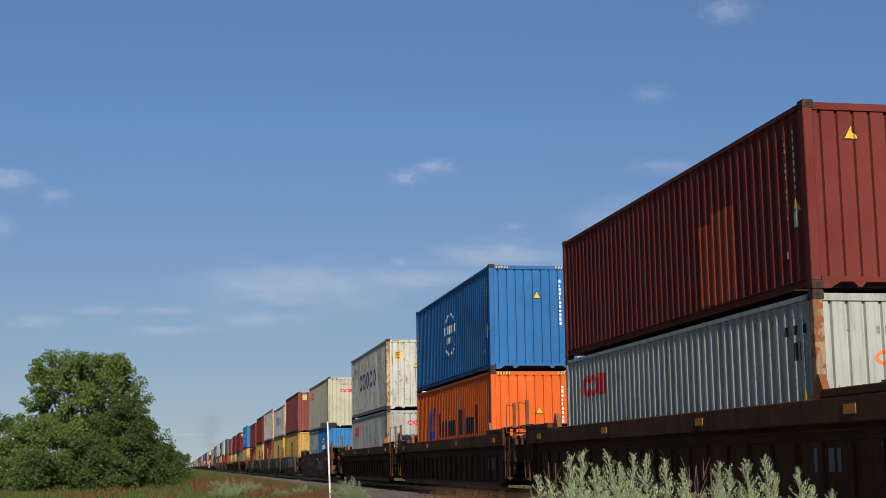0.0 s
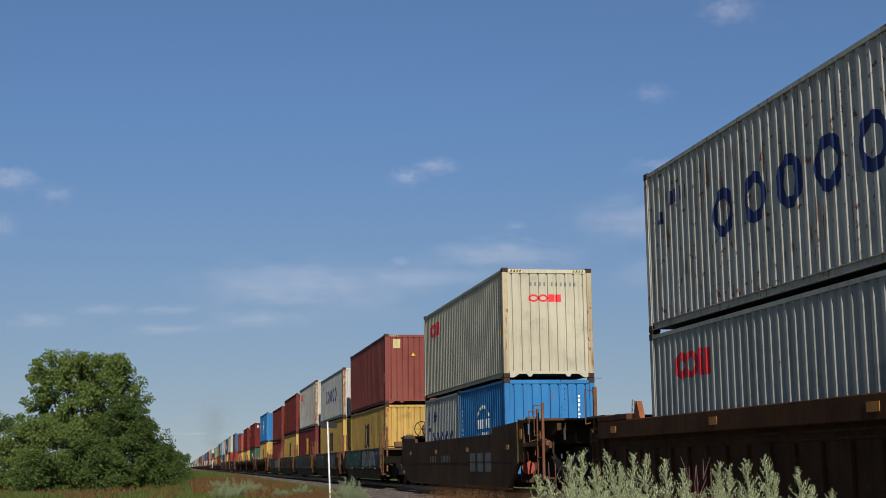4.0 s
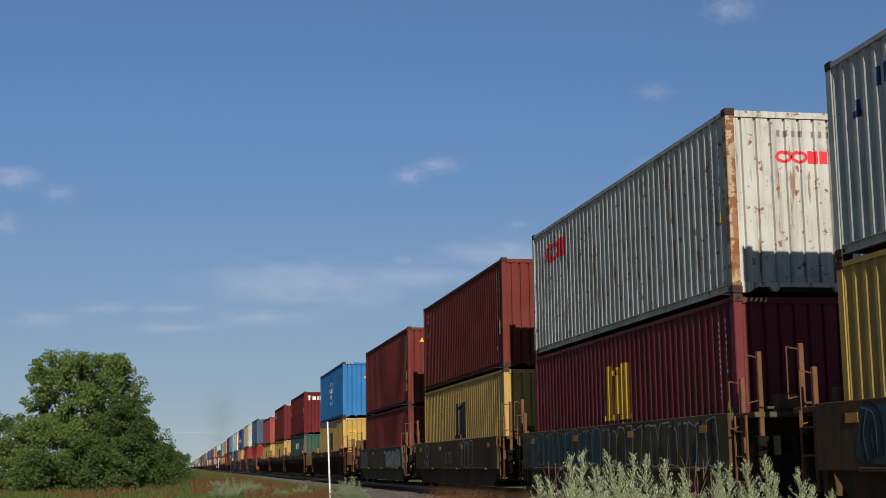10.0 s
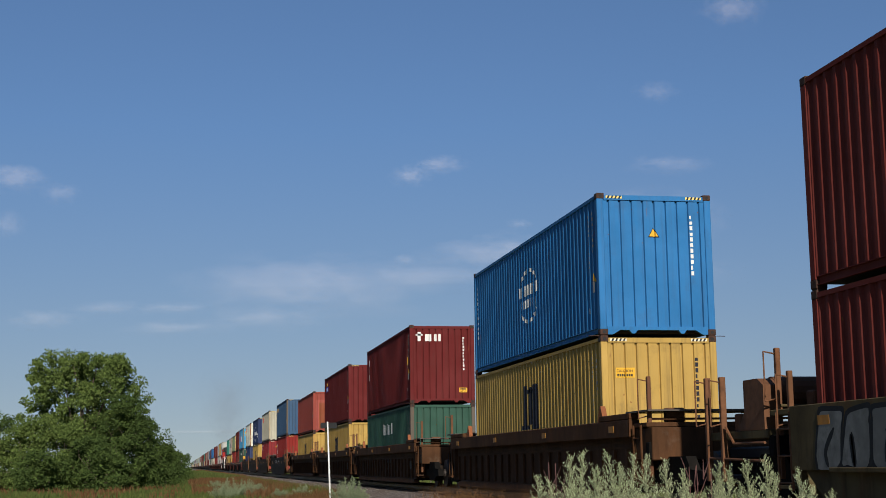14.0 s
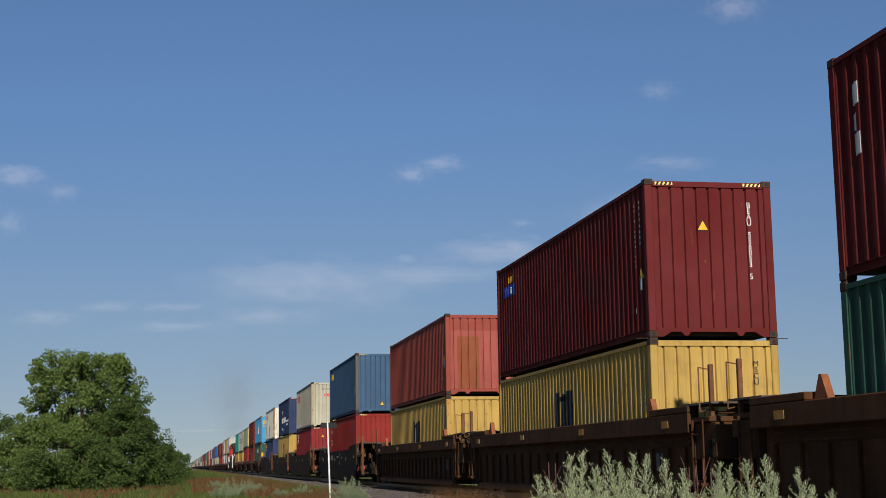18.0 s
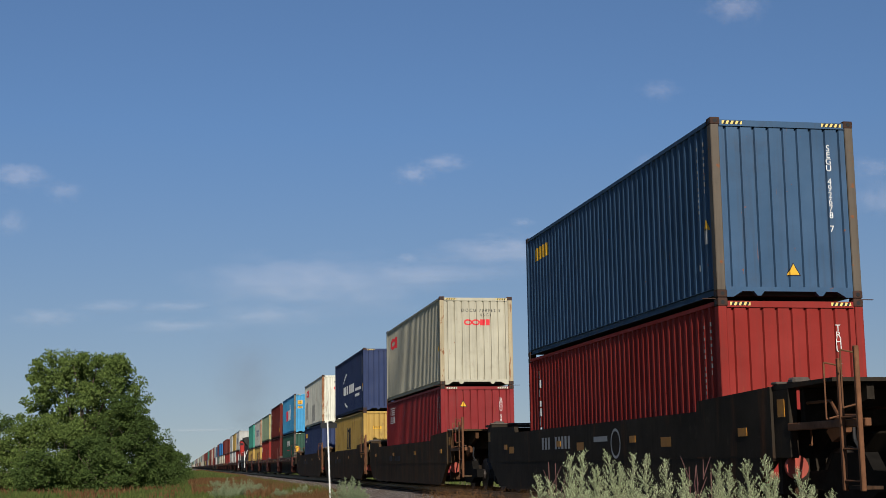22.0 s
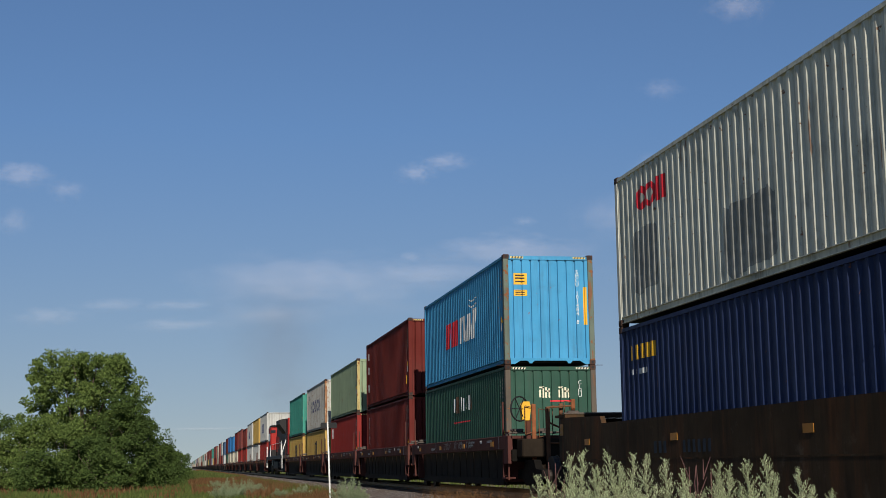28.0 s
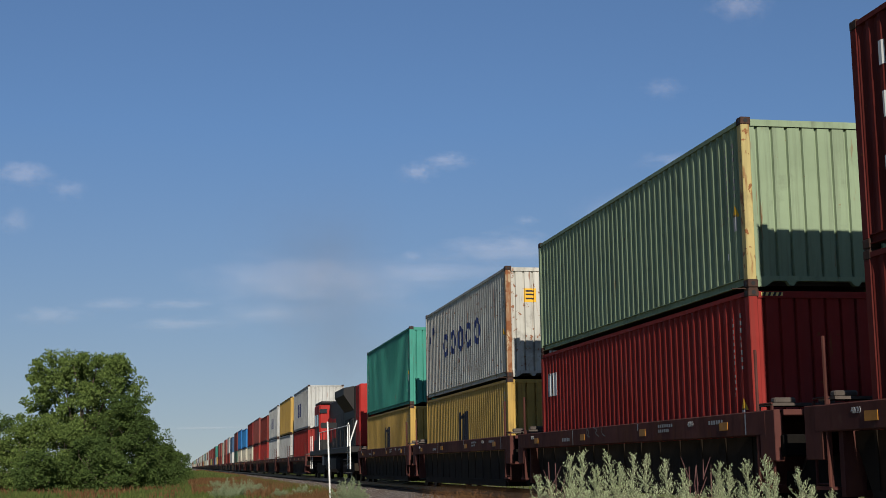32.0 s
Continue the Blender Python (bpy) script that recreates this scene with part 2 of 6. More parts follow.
def kit(L, H, fine=True):
    """The shared meshes of a container of that length and height, by name."""
    key = (L, H, fine)
    if key in kits:
        return kits[key]
    k = {}
    pitch = 0.278 if fine else 0.56

    def add(name, fn):
        bm = bmesh.new()
        fn(bm)
        k[name] = mesh_of(name, bm)
    for name, s in (("side_wall", -1), ("side_wall_far", 1)):
        def fn(bm, s=s):
            line = wave(0.15, L - 0.15, pitch, 0.036)
            sheet(bm, line, lambda a, d, z: (s * (W2 - 0.012 - d), a, z), 0.15, H - 0.06)
        add(name, fn)
    add("end_wall", lambda bm: sheet(bm, wave(-W2 + 0.13, W2 - 0.13, 0.242, 0.045, END_WAVE), lambda a, d, z: (a, 0.035 + d, z), 0.16, H - 0.11))
    add("roof", lambda bm: box(bm, -W2 + 0.06, 0.06, H - 0.085, W2 - 0.06, L - 0.06, H - 0.045))
    add("floor", lambda bm: box(bm, -W2 + 0.05, 0.2, 0.05, W2 - 0.05, L - 0.2, 0.16))

    def doors(bm):
        for s in (-1, 1):
            box(bm, min(0.01 * s, (W2 - 0.12) * s), L - 0.09, 0.16, max(0.01 * s, (W2 - 0.12) * s), L - 0.04, H - 0.11)
    add("doors", doors)
    add("corner_post", lambda bm: box(bm, 0, 0, 0.11, 0.14, 0.16, H - 0.11, 0.012))
    add("corner_casting", lambda bm: box(bm, 0, 0, 0, 0.162, 0.178, 0.118, 0.01))
    add("top_rail", lambda bm: box(bm, -0.03, 0.16, H - 0.1, 0.03, L - 0.16, H - 0.034))
    add("bottom_rail", lambda bm: prism(bm, [(-0.03, 0.045), (0.03, 0.045), (0.03, 0.056), (-0.004, 0.056), (-0.004, 0.152), (0.03, 0.152), (0.03, 0.165), (-0.03, 0.165)], "y", 0.16, L - 0.16))
    add("header", lambda bm: box(bm, -W2 + 0.15, 0.012, H - 0.135, W2 - 0.15, 0.12, H - 0.036))

    def sill(bm):
        box(bm, -W2 + 0.15, 0.012, 0.1, W2 - 0.15, 0.12, 0.17)
        for s in (-1, 1):
            x = s * 0.52
            prism(bm, [(x - 0.09, 0.1), (x - 0.03, 0.03), (x + 0.03, 0.03), (x + 0.09, 0.1)], "y", 0.014, 0.1)
            prism(bm, [(s * 1.07, 0.1), (s * 1.07, 0.01), (s * 0.95, 0.01), (s * 0.8, 0.1)], "y", 0.014, 0.1)
    add("sill", sill)
    kits[key] = k
    return k


def once(key, fn):
    """A mesh that is built at its first use and shared from then on."""
    if key not in kits:
        bm = bmesh.new()
        fn(bm)
        kits[key] = mesh_of(key, bm)
    return kits[key]


def plain_frame(bm, L, H):
    box(bm, -W2, 0, H - 0.06, W2, L, H)
    box(bm, -W2, 0, 0, W2, L, 0.16)
    box(bm, -W2 + 0.05, L - 0.08, 0.16, W2 - 0.05, L, H - 0.06)
    for x in (-W2, W2 - 0.14):
        box(bm, x, 0, 0.16, x + 0.14, 0.15, H - 0.06)


def container(s, z, L, H, mat, label, post=None, full=True):
    """A container with its near end at s along the train and its floor at z."""
    if not full:
        ob = thing_on_train("shipping_container", s, label, "container", "containers on the train", z)
        k = kit(L, H, False)
        piece("side_wall", k["side_wall"], mat, ob)
        piece("side_wall", k["side_wall_far"], mat, ob)
        piece("end_wall", k["end_wall"], mat, ob)
        piece("frame", once(f"box_frame{L}{H}", lambda bm: plain_frame(bm, L, H)), mat, ob)
        return ob
    ob = thing_on_train("shipping_container", s, label, "container", "containers on the train", z)
    k = kit(L, H, full)
    if z > 2:
        for y in (0.09, L - 0.09):
            for x in (-W2 + 0.08, W2 - 0.08):
                lock = piece("twist_lock", once("twist_lock", lambda bm: box(bm, -0.07, -0.075, -0.0185, 0.07, 0.075, -0.001)), CASTING, ob, "rusty lock between two corners", at=pose(x, y, 0))
                if y < 1:
                    piece("lock_lever", once("lock_lever", lambda bm: tube(bm, (0, 0, -0.01), (0.3, -0.02, -0.014), 0.008, sides=6)), CASTING, lock, at=pose(0, 0, 0, 0, 0, 0 if x > 0 else 180))
    post = post or mat
    piece("side_wall", k["side_wall"], mat, ob)
    piece("end_wall", k["end_wall"], mat, ob)
    piece("roof", k["roof"], mat, ob)
    for r in (-1, 1):
        piece("bottom_rail", k["bottom_rail"], mat, ob, at=pose(r * (W2 - 0.042), 0, 0, 0, 0, 0) if r > 0 else pose(-W2 + 0.042, L, 0, 0, 0, 180))
        piece("top_rail", k["top_rail"], mat, ob, at=pose(r * (W2 - 0.032), 0, 0))
    piece("side_wall", k["side_wall_far"], mat, ob)
    piece("door_leaves", k["doors"], mat, ob)
    piece("header", k["header"], mat, ob)
    piece("floor", k["floor"], FLOOR, ob)
    piece("end_sill", k["sill"], mat, ob)
    for r in (-1, 1):
        for y in (0, L):
            x0 = -W2 if r < 0 else W2 - 0.14
            piece("corner_post", k["corner_post"], post if y == 0 else mat, ob, at=pose(x0, 0 if y == 0 else L - 0.16, 0))
            for zz in (0, H - 0.118):
                xc = -W2 - 0.003 if r < 0 else W2 - 0.159
                c = piece("corner_casting", k["corner_casting"], CASTING, ob, at=pose(xc, -0.004 if y == 0 else L - 0.174, zz))
                if y == 0:
                    piece("casting_hole", once("hole_end", lambda bm: tube(bm, (0.081, -0.003, 0.06), (0.081, 0.01, 0.06), 0.034, sides=10)), BLACK, c)
                    if r < 0:
                        piece("casting_hole", once("hole_side", lambda bm: tube(bm, (-0.003, 0.089, 0.06), (0.01, 0.089, 0.06), 0.034, sides=10)), BLACK, c)
    return ob


HC, STD, FORTY, TWENTY = 2.896, 2.591, 12.192, 6.058
BED = 0.37
P = paints


# ---- the train: s, upper (paint, height, label), lower (paint, height, label) ----
STACKS = [
    (16.94, ("maroon", STD, "dark maroon corrugated steel container with a red repainted patch"), ("light_grey", STD, "pale grey corrugated container with a rusty corner post")),
    (36.66, ("ocean_blue", HC, "ocean blue container with a white round emblem on its side"), ("orange", HC, "bright orange container with large dark lettering shapes")),
    (56.42, ("white_worn", HC, "white container with rust-streaked end and navy lettering shapes"), ("light_grey", STD, "pale grey container with a small red emblem")),
    (80.12, ("ivory", HC, "ivory container with a red emblem stacked on shorter boxes"), None),
    (101.89, ("brick_red", HC, "brick-red container with a pale square notice on its end"), ("yellow_worn", HC, "yellow container with a dark emblem and worn rusty edges")),
    (117.47, ("white", STD, "white container with big navy lettering shapes on its side"), ("yellow", HC, "yellow container with a dark emblem on its side")),
    (133.05, ("white_worn", HC, "stained white container with heavily rusted corner posts"), ("wine", HC, "wine-red container with a yellow emblem on its side")),
    (148.52, ("maroon", HC, "dark maroon container with white vertical marks"), ("yellow", HC, "yellow container with a dark emblem on its side")),
    (164.26, ("maroon", HC, "dark maroon container with a yellow warning triangle"), ("maroon", STD, "dark maroon container in the lower row")),
    (185.94, ("azure", HC, "azure blue container with a white round emblem"), ("yellow", HC, "yellow container with an orange notice on its end")),
    (209.81, ("maroon_deep", HC, "deep maroon container with white lettering on its end"), ("bottle_green", STD, "bottle-green container with white lettering shapes")),
    (229.35, ("maroon_deep", HC, "deep maroon container with a small blue and white emblem"), ("yellow", STD, "yellow container with a tall dark emblem")),
    (249.02, ("faded_red", STD, "faded red container with an orange repaired end"), ("yellow_worn", STD, "yellow container with rusty posts and a dark emblem")),
    (272.76, ("slate_blue", HC, "slate blue container with a small yellow emblem"), ("rail_red", HC, "red container with white vertical lettering")),
    (296.69, ("ivory", HC, "ivory container with a red emblem on its end"), ("crimson", HC, "crimson container with a white emblem and warning triangle")),
    (316.50, ("navy", HC, "navy container with large white lettering shapes"), ("yellow", HC, "yellow container with a dark emblem and orange notice")),
    (336.14, ("white_stained", HC, "rust-spotted white container with a red emblem"), ("navy", HC, "navy container with a yellow emblem")),
    (357.96, ("sky_blue", HC, "sky-blue container with red and white lettering shapes"), ("bottle_green", HC, "bottle-green container with white notices on its end")),
    (373.67, ("maroon_dark", HC, "dark maroon container with white vertical marks"), ("maroon_dark", HC, "dark maroon container in the lower row")),
    (389.40, ("pale_green", STD, "pale green container with rusty yellow corner posts"), ("rail_red", HC, "red container with a white square emblem")),
    (405.04, ("white_worn", HC, "white container with navy lettering and rust-eaten posts"), ("yellow", STD, "yellow container with a dark emblem")),
    (420.75, ("teal", HC, "teal container with white vertical marks"), ("yellow", STD, "yellow container with a dark emblem")),
]
# how much each car rides higher or lower than the usual bed
RIDE = (0.02, 0.01, 0.05, -0.015, -0.01, -0.005, -0.01, -0.04, 0.005, -0.005, 0.01, -0.02, -0.04, 0.0, 0.025, 0.01, 0.03, 0.015, 0.01, 0.005, -0.02, -0.03)
POSTS = {"light_grey": "tan_post", "yellow_worn": "amber_post", "white_worn": "rusty_post", "white_stained": "rusty_post", "white": "rusty_post", "pale_green": "olive_post", "ivory": "cream_post",
         "slate_blue": "brown_post", "sky_blue": "moss_post", "bottle_green": "brown_post"}
TOPS = {}
for i, (s, up, low) in enumerate(STACKS):
    bed = BED + RIDE[i]
    if low:
        c = container(s, bed, FORTY, low[1], P[low[0]], low[2], P[POSTS[low[0]]] if low[0] in POSTS else None)
        TOPS[i, 0] = c
        z = bed + low[1]
    else:
        TOPS[i, 0] = container(s, bed, TWENTY, STD, P["azure"], "azure blue short container with a white round emblem")
        TOPS[i, 2] = container(s + 6.13, bed, TWENTY, STD, P["light_grey"], "pale grey short container with navy lettering shapes")
        z = bed + STD
    TOPS[i, 1] = container(s, z + 0.02, FORTY, up[1], P[up[0]], up[2], P[POSTS[up[0]]] if up[0] in POSTS else None)


# ---- ground, track bed and rails ----
def ground_height(x, y):
    """Flat prairie with a shallow ditch beside the raised track bed."""
    off = abs(x - TRACK)
    h = -0.72 + 0.1 * noise.noise(Vector((x * 0.05, y * 0.03, 0))) if off < 200 else -0.72
    if off < 5.2:
        h = max(h, -0.62)
    return h


def axis_steps(stops):
    out = []
    for a, b, n in stops:
        out += [a + (b - a) * i / n for i in range(n)]
    return out + [stops[-1][1]]


def make_ground():
    xs = axis_steps([(-4500, -300, 6), (-300, -40, 12), (-40, 40, 60), (40, 300, 12), (300, 4500, 6)])
    ys = axis_steps([(-4500, -450, 4), (-450, 0, 20), (0, 250, 150), (250, 600, 40), (600, 4800, 12)])
    bm = bmesh.new()
    grid = [[bm.verts.new((x, y, ground_height(x, y))) for x in xs] for y in ys]
    for j in range(len(ys) - 1):
        for i in range(len(xs) - 1):
            bm.faces.new((grid[j][i], grid[j][i + 1], grid[j + 1][i + 1], grid[j + 1][i]))
    m, n, l, b = material("prairie", 0.95)
    v = coords(n, l)
    big = ramp(n, l, noise_of(n, l, v, 0.12, 4), 0.35, 0.65)
    col = mix(n, l, big, (0.066, 0.082, 0.022), (0.13, 0.09, 0.036))
    col = mix(n, l, ramp(n, l, noise_of(n, l, v, 2.5, 6), 0.35, 0.7), col, (0.105, 0.115, 0.04))
    l.new(col, b.inputs["Base Color"])
    bump(n, l, b, noise_of(n, l, v, 3.0, 8), 0.8, 0.15)
    return tagged(piece("ground", mesh_of("ground", bm), m, None), "flat prairie of green and dry tan grass", "ground", kind="structure")


make_ground()


def gravel_material():
    m, n, l, b = material("gravel", 0.9)
    v = coords(n, l)
    vor = n.new("ShaderNodeTexVoronoi")
    vor.inputs["Scale"].default_value = 16.0
    l.new(v, vor.inputs["Vector"])
    col = mix(n, l, vor.outputs["Color"], (0.022, 0.018, 0.016), (0.17, 0.14, 0.125))
    col = mix(n, l, ramp(n, l, noise_of(n, l, v, 1.2, 4), 0.4, 0.7), col, (0.075, 0.052, 0.038))
    bright = ramp(n, l, noise_of(n, l, v, 26.0, 2), 0.58, 0.68)
    col = mix(n, l, bright, col, (0.42, 0.38, 0.34))
    l.new(col, b.inputs["Base Color"])
    bump(n, l, b, vor.outputs["Distance"], 1.0, 0.05)
    return m


GRAVEL = gravel_material()


def track():
    bm = bmesh.new()
    ys = axis_steps([(-450, 10, 40), (10, 160, 600), (160, 400, 120), (400, 4000, 60)])
    line = [(-3.9, -0.8), (-3.2, -0.62), (-2.5, -0.36), (-1.8, -0.24), (-1.0, -0.21), (1.0, -0.21), (1.8, -0.24), (2.5, -0.36), (3.2, -0.62), (3.9, -0.8)]
    rows = []
    for y in ys:
        row = []
        for x, z in line:
            j = 0.05 if 10 < y < 400 and abs(x) > 1.2 else 0
            row.append(bm.verts.new((TRACK + x + random.uniform(-j, j) * 2, y, z + random.uniform(-j, j))))
        rows.append(row)
    for a, b in zip(rows, rows[1:]):
        for i in range(len(line) - 1):
            bm.faces.new((a[i], a[i + 1], b[i + 1], b[i]))
    tagged(piece("track_bed", mesh_of("track_bed", bm), GRAVEL, None), "raised bed of grey-brown crushed stone under the rails", "track bed", kind="structure")
    for s in (-1, 1):
        bm = bmesh.new()
        prof = [(-0.07, -0.17), (0.07, -0.17), (0.07, -0.155), (0.012, -0.13), (0.012, -0.045), (0.036, -0.03), (0.036, -0.004), (0.03, 0), (-0.03, 0), (-0.036, -0.004), (-0.036, -0.03), (-0.012, -0.045), (-0.012, -0.13), (-0.07, -0.155)]
        prism(bm, [(TRACK + s * 0.755 + x, z) for x, z in prof], "y", -450, 4000)
        tagged(piece("rail", mesh_of("rail", bm), RAIL, None), "worn steel rail on wooden sleepers", "rail", "rails of the track", "structure")
    bm = bmesh.new()
    for i in range(520):
        y = -20 + i * 0.53
        box(bm, TRACK - 1.3, y, -0.3, TRACK + 1.3, y + 0.22, -0.172)
    wood = plain("sleeper_wood", (0.09, 0.065, 0.05), 0.9)
    tagged(piece("sleepers", mesh_of("sleepers", bm), wood, None), "weathered dark wooden sleepers bedded in crushed stone", "sleepers", kind="stuff")


track()


# ---- well cars ----
BOGIE = plain("bogie_iron", (0.009, 0.008, 0.007), 0.8, 0, 0.4)


def frame_mesh(bm):
    prism(bm, [(-1.2, 0.38), (-1.15, 0.6), (-0.62, 0.62), (-0.42, 0.84), (0.42, 0.84), (0.62, 0.62), (1.15, 0.6), (1.2, 0.38), (0.72, 0.36), (0.42, 0.22), (-0.42, 0.22), (-0.72, 0.36)], "x", -0.09, 0.09)


def wheel_mesh(bm):
    tube(bm, (-0.065, 0, 0), (0.065, 0, 0), 0.455, sides=24)
    tube(bm, (-0.09, 0, 0), (-0.065, 0, 0), 0.48, sides=24)
    tube(bm, (0.065, 0, 0), (0.13, 0, 0), 0.15, sides=10)


BOGIE.node_tree.nodes["Principled BSDF"].inputs["Specular IOR Level"].default_value = 0.03
INK_AMBER = plain("amber_reflector", (0.36, 0.15, 0.015), 0.5, 0, 0.35)


def bogie(parent, y):
    for r in (-1, 1):
        piece("bogie_frame", once("bogie_frame", frame_mesh), BOGIE, parent, at=pose(r * 1.03, y, 0))
        for a in (-0.88, 0.88):
            piece("wheel", once("wheel", wheel_mesh), STEEL, parent, at=pose(r * 0.755, y + a, 0.455, 0, 0, 0 if r > 0 else 180))
    piece("bolster", once("bolster", lambda bm: box(bm, -1.0, -0.2, 0.4, 1.0, 0.2, 0.72)), CAR_DARK, parent, at=pose(0, y, 0))
    for a in (-0.88, 0.88):
        piece("axle", once("axle", lambda bm: tube(bm, (-1.0, 0, 0), (1.0, 0, 0), 0.08)), STEEL, parent, at=pose(0, y + a, 0.455))


OUT = 1.5
GUIDE = plain("guide_rust", (0.2, 0.068, 0.026), 0.8, 0, 0.35)


def side_ribbed(ob, half, mat):
    for r in (-1, 1):
        piece("top_chord", once(f"chord_r{half}", lambda bm: box(bm, -0.11, -half, 1.2, 0.11, half, 1.52, 0.015)), mat, ob, at=pose(r * (OUT - 0.11), 6.096, 0))
        piece("side_sheet", once(f"sheet_r{half}", lambda bm: prism(bm, [(-half + 0.15, 1.2), (-half + 0.15, 0.55), (-half + 0.6, 0.2), (half - 0.6, 0.2), (half - 0.15, 0.55), (half - 0.15, 1.2)], "x", -0.02, 0.02)), mat, ob, at=pose(r * (OUT - 0.2), 6.096, 0))
        piece("bottom_chord", once(f"low_r{half}", lambda bm: box(bm, -0.09, -half + 0.6, 0.12, 0.09, half - 0.6, 0.26)), mat, ob, at=pose(r * (OUT - 0.19), 6.096, 0))
        if r < 0:
            for q in (-1, 1):
                piece("end_riser", once("end_riser", lambda bm: box(bm, -0.11, -0.9, 1.524, 0.11, 0.9, 1.63, 0.012)), mat, ob, at=pose(-OUT + 0.11, 6.096 + q * (half - 0.9), 0))
                piece("guide_bracket", once("guide_bracket", lambda bm: prism(bm, [(-0.2, 1.52), (0.2, 1.52), (0.16, 1.6), (0.03, 1.84), (-0.03, 1.84), (-0.16, 1.6)], "x", -0.05, 0.05)), GUIDE, ob, at=pose(-OUT + 0.16, 6.096 + q * (half - 2.05), 0))
            for z in (1.02, 1.12):
                piece("stiffener", once(f"stiff{half}", lambda bm: box(bm, -0.03, -half + 0.3, -0.018, 0.0, half - 0.3, 0.018)), mat, ob, at=pose(-OUT + 0.18, 6.096, z))
            reflectors(ob, half, 1.36)
            n = round((half * 2 - 1.0) / 0.8)
            for i in range(n + 1):
                y = -half + 0.5 + i * (half * 2 - 1.0) / n
                piece("rib", once("rib", lambda bm: box(bm, -0.06, -0.03, 0.3, 0.0, 0.03, 0.98, 0.008)), mat, ob, at=pose(-OUT + 0.18, 6.096 + y, 0))


def reflectors(ob, half, z, x=OUT):
    for k in range(4):
        piece("reflector", once("reflector", lambda bm: box(bm, -0.004, -0.16, -0.06, 0.004, 0.16, 0.06)), INK_AMBER, ob, "dull yellow reflector strip", at=pose(-x - 0.005, 6.096 - half + 1.0 + k * (half * 2 - 2) / 3, z))


def side_smooth(ob, half, mat):
    for r in (-1, 1):
        piece("side_plate", once(f"plate_s{half}", lambda bm: prism(bm, [(-half, 1.75), (-half + 2.75, 1.68), (-half + 2.82, 1.52), (half - 2.0, 1.5), (half - 1.9, 1.64), (half + 0.75, 1.7), (half + 0.75, 0.75), (half - 0.2, 0.2), (-half + 0.9, 0.2), (-half, 0.75)], "x", -0.05, 0.05)), mat, ob, at=pose(r * (OUT - 0.05), 6.096, 0))
        piece("bottom_chord", once(f"low_s{half}", lambda bm: box(bm, -0.06, -half + 1.0, 0.13, 0.06, half - 1.0, 0.2)), mat, ob, at=pose(r * (OUT - 0.06), 6.096, 0))
        if r < 0:
            reflectors(ob, half, 1.16)
            piece("weld_seam", once(f"seam_s{half}", lambda bm: box(bm, -0.006, -half + 0.4, 0.795, 0.0, half - 0.4, 0.82)), mat, ob, at=pose(-OUT, 6.096, 0))


def side_ledge(ob, half, mat):
    for r in (-1, 1):
        piece("side_plate", once(f"plate_g{half}", lambda bm: box(bm, -0.05, -half, 0.62, 0.05, half, 1.46, 0.01)), mat, ob, at=pose(r * (OUT - 0.05), 6.096, 0))
        piece("lower_plate", once(f"low_g{half}", lambda bm: prism(bm, [(-half + 0.2, 0.62), (-half + 0.8, 0.18), (half - 0.8, 0.18), (half - 0.2, 0.62)], "x", -0.04, 0.04)), mat, ob, at=pose(r * (OUT - 0.14), 6.096, 0))
        if r < 0:
            reflectors(ob, half, 1.25)
            for i in range(3):
                y = -half + 1.2 + i * 4.0
                piece("ledge", once("ledge", lambda bm: box(bm, -0.07, 0, 0.6, 0.0, 2.3, 0.66, 0.01)), mat, ob, at=pose(-OUT, 6.096 + y, 0))


def side_sill(ob, half, mat):
    for r in (-1, 1):
        piece("side_sill", once(f"sill_f{half}", lambda bm: box(bm, -0.1, -half - 0.5, 1.1, 0.1, half + 0.5, 1.44, 0.015)), mat, ob, at=pose(r * (OUT - 0.1), 6.096, 0))
        # sheet and ribs below the sill coloured dark to carry its shade
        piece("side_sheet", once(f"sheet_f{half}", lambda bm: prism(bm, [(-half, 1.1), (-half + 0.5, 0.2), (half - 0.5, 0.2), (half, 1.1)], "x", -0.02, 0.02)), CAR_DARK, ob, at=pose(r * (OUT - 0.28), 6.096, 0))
        if r < 0:
            reflectors(ob, half, 1.26)
            for i in range(13):
                y = -half + 0.6 + i * (half * 2 - 1.2) / 12
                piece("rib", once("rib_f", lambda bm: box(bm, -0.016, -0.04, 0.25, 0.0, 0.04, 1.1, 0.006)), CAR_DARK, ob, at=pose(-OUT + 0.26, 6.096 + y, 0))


def ladder_mesh(bm, top):
    for y in (0.0, 0.42):
        tube(bm, (0, y, 0.35), (0, y, top), 0.022, sides=6)
    for i in range(int((top - 0.4) / 0.36) + 1):
        tube(bm, (0, 0, 0.45 + i * 0.36), (0, 0.42, 0.45 + i * 0.36), 0.016, sides=6)


def grab_mesh(bm):
    for a, b in (((0, 0, 0.1), (0, 0.16, 0.06)), ((0, 0.16, 0.06), (0, 0.16, 0.75)), ((0, 0, 0.72), (0, 0.16, 0.75))):
        tube(bm, a, b, 0.011, sides=6)


def brake_wheel_mesh(bm):
    rows = [[bm.verts.new(((0.3 + 0.02 * math.cos(q * math.tau / 6)) * math.cos(a * math.tau / 20), 0.022 * math.sin(q * math.tau / 6), (0.3 + 0.02 * math.cos(q * math.tau / 6)) * math.sin(a * math.tau / 20))) for q in range(6)] for a in range(20)]
    for a in range(20):
        for q in range(6):
            bm.faces.new((rows[a][q], rows[(a + 1) % 20][q], rows[(a + 1) % 20][(q + 1) % 6], rows[a][(q + 1) % 6]))


